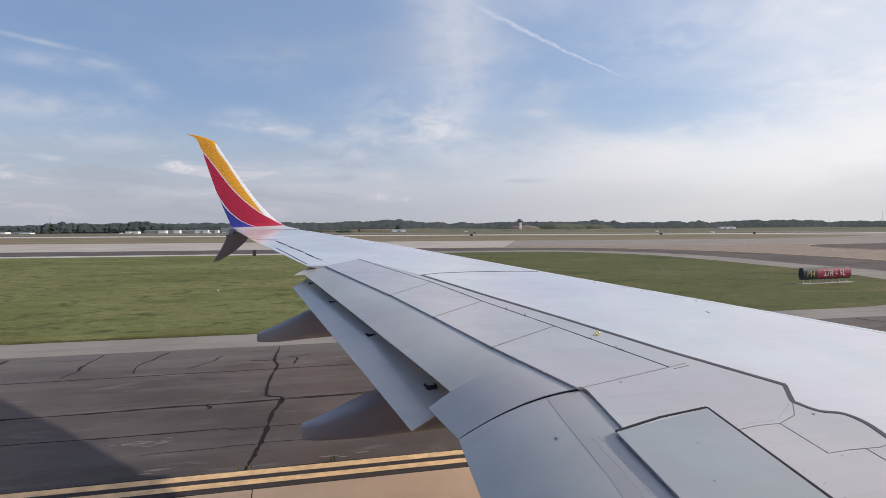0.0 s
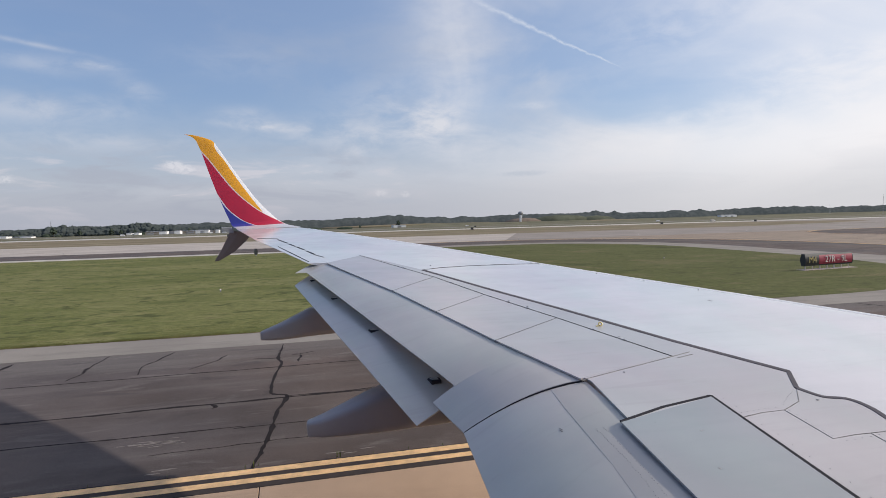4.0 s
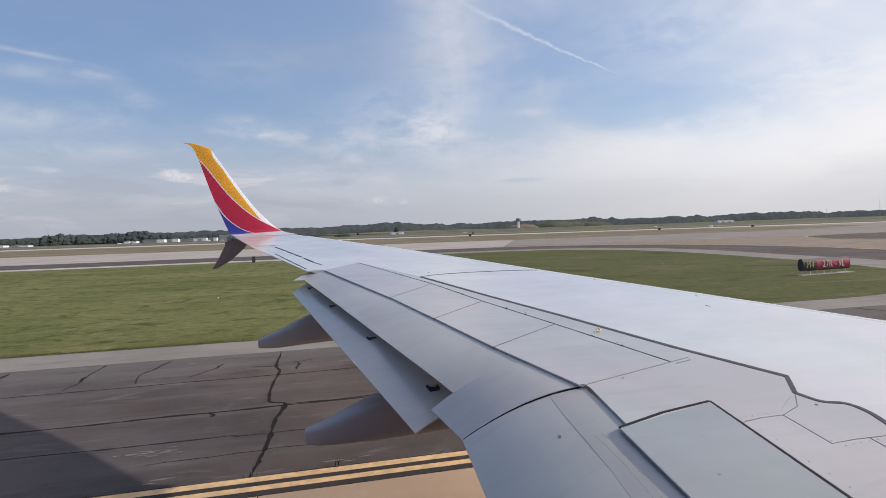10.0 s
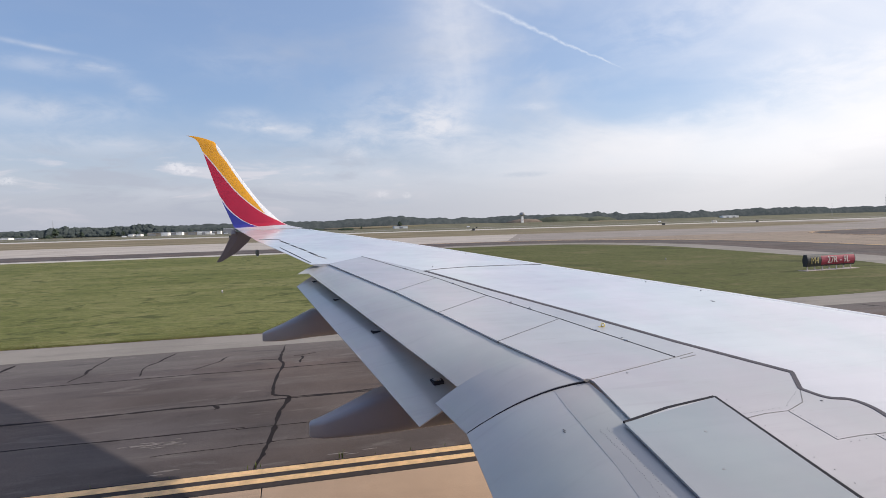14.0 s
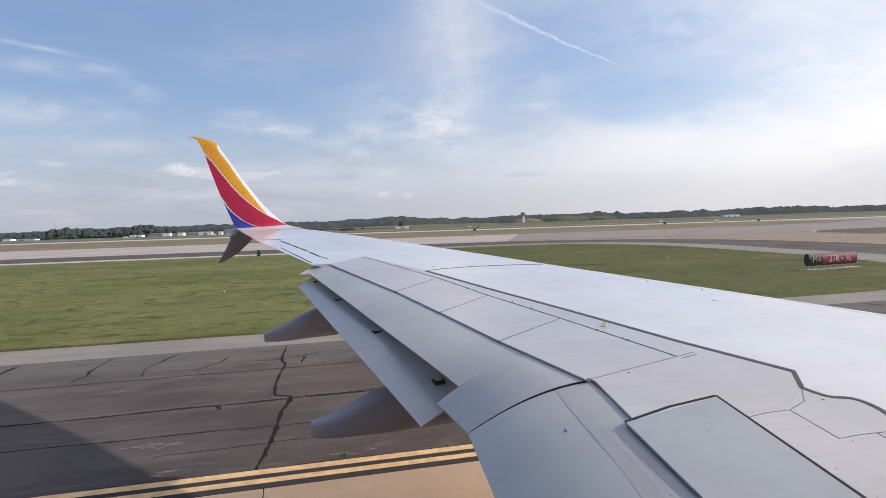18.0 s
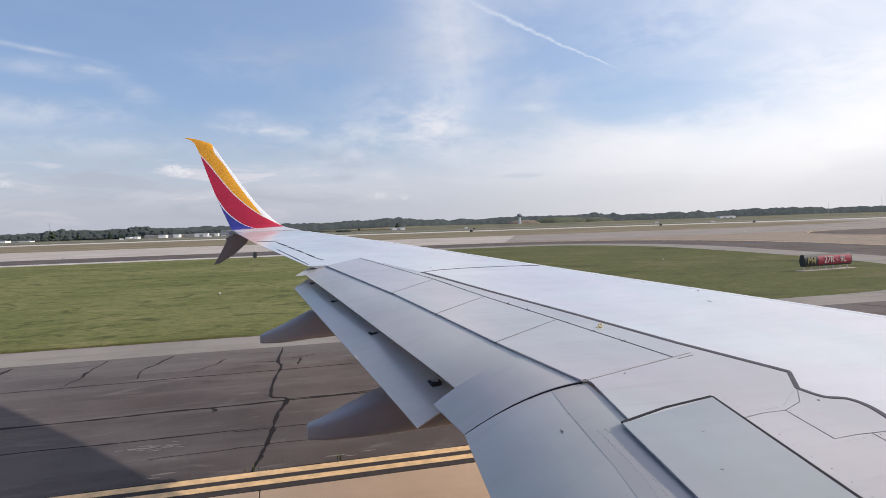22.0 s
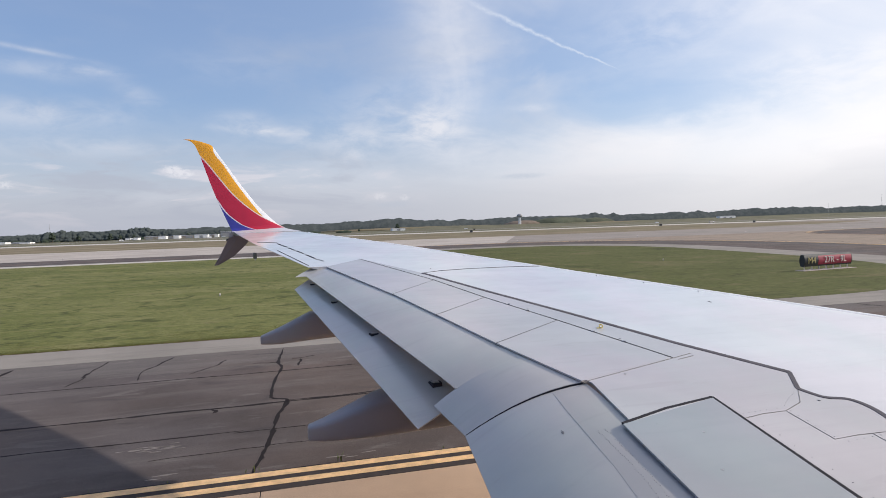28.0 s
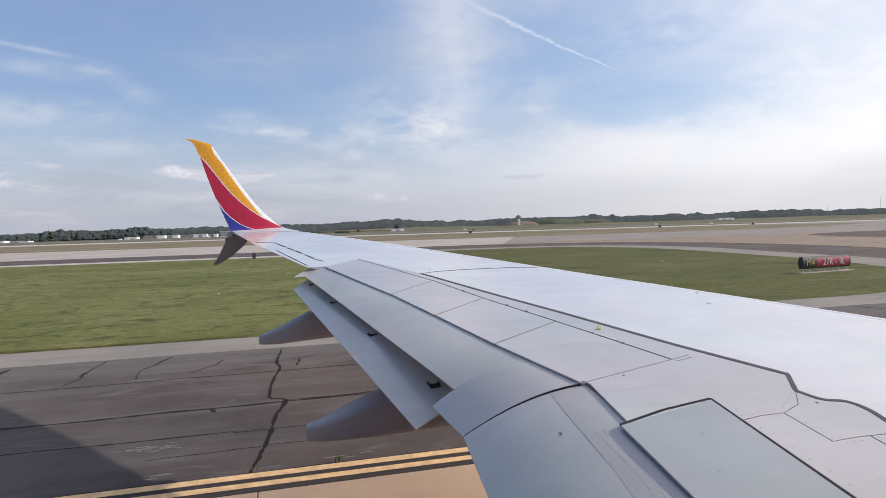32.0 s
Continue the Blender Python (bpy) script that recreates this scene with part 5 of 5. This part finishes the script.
# fuselage around the seat: a round shell with one window opening, wheels below
CY, CZ, RAD = -1.79, 3.45, 1.88
SIDES = 48
stations = [(-19.0, 0.25, 1.0), (-15.0, 0.9, 0.62), (-10.5, 1.55, 0.25), (-7.0, 1.82, 0.05), (-5.0, 1.88, 0), (-0.12, 1.88, 0), (0.22, 1.88, 0), (6.0, 1.88, 0), (12.0, 1.88, 0), (15.0, 1.72, -0.08), (16.8, 1.30, -0.22), (17.8, 0.75, -0.4), (18.2, 0.15, -0.5)]
verts, faces = [], []
for x, r, lift in stations:
    verts += [(x, CY + r * math.cos(k / SIDES * math.tau), CZ + lift + r * math.sin(k / SIDES * math.tau)) for k in range(SIDES)]
for j in range(len(stations) - 1):
    for k in range(SIDES):
        if j == 5 and k in (0, 1):
            continue
        faces.append((j * SIDES + k, j * SIDES + (k + 1) % SIDES, (j + 1) * SIDES + (k + 1) % SIDES, (j + 1) * SIDES + k))
faces += [tuple(reversed(range(SIDES))), tuple(range((len(stations) - 1) * SIDES, len(stations) * SIDES))]
body = part("fuselage", verts, faces, M_BODY, airliner, "deep blue painted fuselage shell", smooth=True)


def wheel_leg(x, y, top, r, half):
    leg = part("landing_gear", *rod((x, y, r), (x, y, top), 0.11, 12), M_STEEL, airliner, "steel landing gear leg")
    for s in (-1, 1):
        rings = []
        for k in range(25):
            a = k / 24 * math.tau
            rings.append([(x + math.cos(a) * rr, y + s * half + w, r + math.sin(a) * rr) for rr, w in ((r * 0.5, -0.17), (r * 0.92, -0.17), (r, -0.10), (r, 0.10), (r * 0.92, 0.17), (r * 0.5, 0.17))])
        tyre = part("tyre", *loft(rings, caps=False), M_DARK, leg, smooth=True)
        part("rim", *rod((x, y + s * half - 0.13, r), (x, y + s * half + 0.13, r), r * 0.52, 16), M_STEEL, leg)


wheel_leg(3.2, 1.0, 2.25, 0.56, 0.42)
wheel_leg(3.2, -4.6, 2.25, 0.56, 0.42)
wheel_leg(15.3, CY, 2.0, 0.35, 0.22)


# ---- far things ----
def lump(center, size, rng, base):
    out = []
    for p in base[0]:
        k = 1 + rng.uniform(-0.20, 0.20)
        out.append((center[0] + p[0] * size[0] * k, center[1] + p[1] * size[1] * k, max(center[2] + p[2] * size[2] * k, -0.06)))
    return out, base[1]


def ball(sub):
    bm = bmesh.new()
    bmesh.ops.create_icosphere(bm, subdivisions=sub, radius=1.0)
    out = [tuple(v.co) for v in bm.verts], [tuple(v.index for v in f.verts) for f in bm.faces]
    bm.free()
    return out


BALL1, BALL2 = ball(1), ball(2)
rng = random.Random(21)


def woods(name, x0, x1, y_of, h_of, gap, mat, label):
    """A closed canopy: broad overlapping crowns in tiers, the rear ones highest, with a broken top line."""
    crowns = []
    x = x0
    while x < x1:
        lift = 1 + 0.20 * noise.noise((x / (gap * 7), 3.3, 0.0)) + 0.20 * noise.noise((x / (gap * 2.6), 8.1, 0.0))
        h = h_of(x) * lift
        y = y_of(x) + 7 * math.sin(x * 0.017)
        for deep, level, room in ((-7, 0.14, 0.24), (-5, 0.36, 0.26), (-2, 0.56, 0.26), (1, 0.70, 0.25)):
            w = gap * rng.uniform(1.1, 2.5)
            tall = h * room * rng.uniform(0.85, 1.15)
            crowns.append(lump((x + rng.uniform(-1, 1) * gap, y + deep + rng.uniform(-1, 1), h * level), (w, w * 0.8, tall), rng, BALL1))
        x += gap * rng.uniform(0.7, 1.3)
    thing(name, *merge(*crowns), mat, label, "woods", kind="stuff", smooth=True)


def swell(x, a, b, top, soft):
    return top / (1 + math.exp(-(x - a) / soft)) / (1 + math.exp((x - b) / soft))


RIDGE_X = (-1500, -700, -480, 0, 140, 330, 430, 498, 517, 555, 584, 740, 980, 1040, 1086, 1113, 1150, 1287, 1356, 1390, 1444, 1497, 1618, 1858, 1963, 2035, 2124, 2700)
RIDGE_H = (19, 19, 24, 27, 28, 37, 28, 29, 23, 30, 26, 29, 31, 37, 28, 33, 27, 28, 32, 27, 34, 28, 35, 38, 35, 30, 34, 35)


def ridge(name, x0, x1, y0, h_of, step, mat, label):
    """Woods so far off that crowns run together: a long rounded mass with a finely broken top line."""
    profile = ((-26, 0.0), (-24, 0.30), (-19, 0.58), (-12, 0.80), (-5, 0.93), (2, 1.0), (12, 0.9), (25, 0.0))
    rings, x = [], x0
    while x < x1:
        rough = 1 + 0.09 * noise.noise((x / 46, 1.7, 0.0)) + 0.10 * noise.noise((x / 19, 5.2, 0.0)) + 0.05 * noise.noise((x / 7, 9.4, 0.0))
        h = h_of(x) * rough
        y = y0 + 12 * math.sin(x * 0.013) + 3 * noise.noise((x / 30, 2.2, 0.0))
        rings.append([(x, y + d, h * t - 0.06) for d, t in profile])
        x += step
    thing(name, *loft(rings, closed=False, caps=False), mat, label, "woods", kind="stuff", smooth=True)


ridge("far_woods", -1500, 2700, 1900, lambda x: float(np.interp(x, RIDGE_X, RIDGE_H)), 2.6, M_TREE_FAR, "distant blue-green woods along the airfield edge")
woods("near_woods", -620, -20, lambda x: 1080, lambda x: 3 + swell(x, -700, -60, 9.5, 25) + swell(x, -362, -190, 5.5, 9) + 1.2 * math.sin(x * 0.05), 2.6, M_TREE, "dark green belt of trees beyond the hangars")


def tree(seed, height):
    r = random.Random(seed)
    ob = root("tree", "single dark green broadleaf tree beyond the runway", "tree", "trees across the airfield")
    trunk = [rod((0, 0, -0.1), (0, 0, height * 0.5), height * 0.03, 7, height * 0.015)]
    for k in range(5):
        a = r.uniform(0, math.tau)
        z = height * r.uniform(0.22, 0.45)
        trunk.append(rod((0, 0, z), (math.cos(a) * height * 0.25, math.sin(a) * height * 0.25, z + height * 0.22), height * 0.012, 5, height * 0.005))
    part("trunk", *merge(*trunk), M_BARK, ob)
    clumps = []
    for k in range(34):
        a, z = r.uniform(0, math.tau), r.uniform(0.25, 1.0)
        wide = 0.34 * math.sin(min(1, (1.08 - z) * 1.5) * math.pi / 2) * height
        d = wide * r.uniform(0.3, 1.0)
        s = height * r.uniform(0.09, 0.16)
        clumps.append(lump((math.cos(a) * d, math.sin(a) * d, z * height * 0.93), (s, s, s * 0.8), r, BALL1))
    part("crown", *merge(*clumps), M_TREE_NEAR, ob)
    return ob


first = [tree(k, h) for k, h in ((1, 17), (2, 14), (3, 20))]
spots = [(-250, 1000), (-215, 985), (-330, 1010), (-175, 995), (-120, 1010), (-290, 990), (-60, 1000), (-390, 1000), (-140, 980), (150, 1270), (-20, 990), (-230, 970), (-98, 975), (214, 1250), (228, 1256)]
for i, (x, y) in enumerate(spots):
    m = pose(x, y, -0.06, 0, 0, rng.uniform(0, 360)) @ Matrix.Scale(rng.uniform(0.55, 0.8) if i < 14 else 1.05, 4)
    if i < 3:
        first[i].matrix_basis = m
    else:
        copy_thing(first[i % 3], m)
for x, y, rx, ry, rz in ((420, 1800, 360, 90, 8), (1000, 1750, 260, 90, 6), (1900, 1800, 500, 90, 5)):
    dome = [(x + p[0] * rx, y + p[1] * ry, p[2] * rz) for p in BALL2[0]]
    thing("hill", dome, BALL2[1], M_DRY, "low grassy rise below the far woods", "hill", kind="structure", smooth=True)
for x, rx, rz, mat, label in ((735, 75, 18, M_BANK, "bare tan earth bank below the far woods"), (860, 120, 25, M_MOUND, "grassy green mound before the far woods"), (985, 75, 20, M_MOUND, "grassy green mound before the far woods")):
    dome = [(x + p[0] * rx, 1810 + p[1] * 40, p[2] * rz) for p in BALL2[0]]
    thing("hill", dome, BALL2[1], mat, label, "hill", kind="structure", smooth=True)
rings = [[(x, 1640, -0.1), (x, 1700, h * 0.75), (x, 1740, h), (x, 1790, h * 0.8), (x, 1860, -0.1)] for x, h in ((300, 0.5), (440, 6.5), (660, 6.0), (900, 5.5), (1200, 6.3), (1540, 8.0), (1770, 9.3), (2110, 9.0), (2700, 9.0))]
thing("field_rise", *loft(rings, closed=False, caps=False), M_DULL, "gentle grassy rise at the foot of the far woods", "hill", kind="structure", smooth=True)
bushes = []
for i in range(34):
    x = rng.uniform(-500, 120)
    bushes.append(lump((x, 1050 + rng.uniform(-120, 120), 1.0), (rng.uniform(4, 14), 4, rng.uniform(1.5, 4)), rng, BALL1))
thing("scrub", *merge(*bushes), M_TREE_NEAR, "low dark scrub at the far edge of the field", "scrub", kind="stuff")


def hangar(x, y, w, d, h, roof, label, bays, cladding=M_BRICK_HALL):
    ob = root("hangar", label, "hangar", "far airfield buildings", (x, y, -0.06))
    part("wall", *box(-w / 2, w / 2, -d / 2, d / 2, 0, h), cladding, ob)
    part("roof", *loft([[(-w / 2 - 0.4, s * (d / 2 + 0.4), h), (w / 2 + 0.4, s * (d / 2 + 0.4), h)] if s else [(-w / 2 - 0.4, 0, h + roof), (w / 2 + 0.4, 0, h + roof)] for s in (-1, 0, 1)], closed=False, caps=False), M_ROOF, ob, "grey pitched roof")
    for k in range(bays):
        c = -w / 2 + w * (k + 0.5) / bays
        part("bay_door", *bevelled(c - w / bays * 0.36, c + w / bays * 0.36, -d / 2 - 0.25, -d / 2 + 0.1, 0, h * 0.75, 0.05), cladding if (k + bays) % 2 else M_ROOF, ob)


for x, y, w, h, bays in ((-168, 942, 10, 4.2, 1), (-149, 942, 8, 4.4, 1), (-116, 942, 18, 4.6, 3), (-95.5, 942, 5, 4.4, 1), (-366, 942, 10, 2.6, 1), (-343, 942, 22, 1.7, 2), (-212, 942, 7, 2.6, 1), (-202.5, 944, 6, 2.9, 1), (215, 1180, 26, 4.5, 3)):
    hangar(x, y, w, 18, h, 0.5, "low white airfield building with bay doors", bays)
hangar(-143, 972, 108, 18, 3.9, 0.5, "long low tan hall behind the white airfield buildings", 8, M_TAN_HALL)
hangar(-85, 962, 14, 7.2, 7.4, 0.6, "grey hall with a dark open front among the airfield buildings", 1, M_ROOF)
hangar(1390, 1690, 60, 18, 10, 1.2, "long low pale building at the foot of the far woods", 5)


def water_tower(x, y):
    ob = root("water_tower", "distant water tower with a broad tank on legs", "water tower", "", (x, y, -0.06))
    rings = [[(rr * math.cos(a), rr * math.sin(a), z) for a in [k / 20 * math.tau for k in range(20)]] for rr, z in ((1.0, 26), (7, 27.5), (8.4, 30.5), (8.0, 33.5), (5, 36), (0.5, 37))]
    part("tank", *loft(rings), M_ROOF, ob, smooth=True)
    for k in range(6):
        a = k / 6 * math.tau
        part("leg", *rod((3.4 * math.cos(a), 3.4 * math.sin(a), 0), (3.4 * math.cos(a), 3.4 * math.sin(a), 29), 0.8), M_WHITE, ob, "pale leg")
    part("riser", *rod((0, 0, 0), (0, 0, 27), 1.6, 10), M_WHITE, ob, "pale riser")


water_tower(690, 1730)


def mast(x, y, h, label):
    ob = root("radio_mast", label, "mast", "radio masts", (x, y, -0.06))
    for k in range(3):
        a = k / 3 * math.tau
        part("post", *rod((1.6 * math.cos(a), 1.6 * math.sin(a), 0), (0.5 * math.cos(a), 0.5 * math.sin(a), h), 0.09), M_ROOF, ob)
    for z in range(4, int(h), 5):
        part("ring", *rod((0, 0, z), (0, 0, z + 0.15), 1.6 - 1.1 * z / h, 8), M_ROOF, ob)
    part("aerial", *rod((0, 0, h), (0, 0, h + 6), 0.12), M_ROOF, ob)


mast(1600, 1500, 34, "thin lattice radio mast far behind the trees")
mast(-445, 1350, 29, "thin lattice radio mast far behind the hangars")
mast(1420, 1180, 44, "tall pale airfield tower beyond the runway")


def far_truck(x, y, mat, turn, w=7.0):
    ob = root("parked_truck", "small pale vehicle parked far across the field", "vehicle", "far vehicles", (x, y, 0.0), turn)
    ob.scale = (0.62, 0.62, 0.62)
    part("body", *bevelled(-w / 2, w * 0.22, -1.2, 1.2, 0.7, 3.0, 0.1), mat, ob)
    part("cab", *bevelled(w * 0.24, w / 2, -1.1, 1.1, 0.6, 2.5, 0.25), M_WHITE, ob)
    part("windscreen", *bevelled(w * 0.40, w / 2 + 0.02, -0.95, 0.95, 1.6, 2.3, 0.05), M_GLASS, ob)
    for a in (-w * 0.32, w * 0.34):
        for b in (-1.0, 1.0):
            part("wheel", *rod((a, b - 0.15, 0.45), (a, b + 0.15, 0.45), 0.47, 12), M_DARK, ob)


for x, y, mat, turn in ((-165, 700, M_WHITE, 5), (-70, 760, M_WHITE, 170), (-85, 762, M_WHITE, 10), (362, 458, M_PALE, 3), (470, 700, M_WHITE, 0), (240, 800, M_WHITE, 180), (-300, 720, M_WHITE, 0)):
    far_truck(x, y, mat, turn)


# a jet rolling out on the far runway, standing still here
def jet(x, y, turn):
    ob = root("jet_airliner", "white jet airliner with a dark red tail on the far runway", "airliner", "", (x, y, 0.0), turn)
    rings = []
    for px, r, z in ((-18.5, 0.2, 4.6), (-15, 0.9, 4.2), (-10, 1.6, 3.7), (-6, 1.9, 3.5), (12, 1.9, 3.5), (15.5, 1.7, 3.4), (18, 1.0, 3.1), (19.2, 0.15, 2.9)):
        rings.append([(px, r * math.cos(a), z + r * math.sin(a)) for a in [k / 18 * math.tau for k in range(18)]])
    part("fuselage", *loft(rings), M_WHITE, ob, "white fuselage", smooth=True)
    for s in (-1, 1):
        part("wing", *loft([[(4.5, s * 1.2, 2.7), (-2.5, s * 1.2, 2.6), (-2.5, s * 1.2, 2.2), (4.5, s * 1.2, 2.2)], [(-4.2, s * 16, 4.2), (-5.6, s * 16, 4.2), (-5.6, s * 16, 4.1), (-4.2, s * 16, 4.1)]]), M_ROOF, ob)
        part("winglet", *loft([[(-4.2, s * 16, 4.2), (-5.6, s * 16, 4.2), (-5.6, s * 16.15, 4.2), (-4.2, s * 16.15, 4.2)], [(-6.0, s * 16.5, 6.6), (-6.6, s * 16.5, 6.6), (-6.6, s * 16.6, 6.6), (-6.0, s * 16.6, 6.6)]]), M_WHITE, ob)
        part("tailplane", *loft([[(-13.5, s * 0.6, 4.6), (-17, s * 0.6, 4.6), (-17, s * 0.6, 4.4), (-13.5, s * 0.6, 4.4)], [(-17, s * 6, 5.2), (-18.4, s * 6, 5.2), (-18.4, s * 6, 5.1), (-17, s * 6, 5.1)]]), M_WHITE, ob)
        part("engine", *rod((5.5, s * 5.2, 1.75), (1.5, s * 5.2, 1.85), 1.0, 14, 0.75), M_WHITE, ob)
        part("main_wheel", *rod((-1.5, s * 2.6, 0.55), (-1.5, s * 3.2, 0.55), 0.55, 12), M_DARK, ob)
        part("main_leg", *rod((-1.5, s * 2.9, 0.5), (-1.5, s * 2.7, 2.6), 0.15), M_STEEL, ob)
    part("fin", *loft([[(-10.5, 0.15, 5.2), (-17, 0.15, 5.2), (-17, -0.15, 5.2), (-10.5, -0.15, 5.2)], [(-16.2, 0.08, 12.4), (-19, 0.08, 12.4), (-19, -0.08, 12.4), (-16.2, -0.08, 12.4)]]), M_JET_TAIL, ob, "dark red tail fin")
    part("nose_wheel", *rod((15, -0.25, 0.4), (15, 0.25, 0.4), 0.4, 12), M_DARK, ob)
    part("nose_leg", *rod((15, 0, 0.4), (15, 0, 2.2), 0.12), M_STEEL, ob)


jet(900, 566, 180)
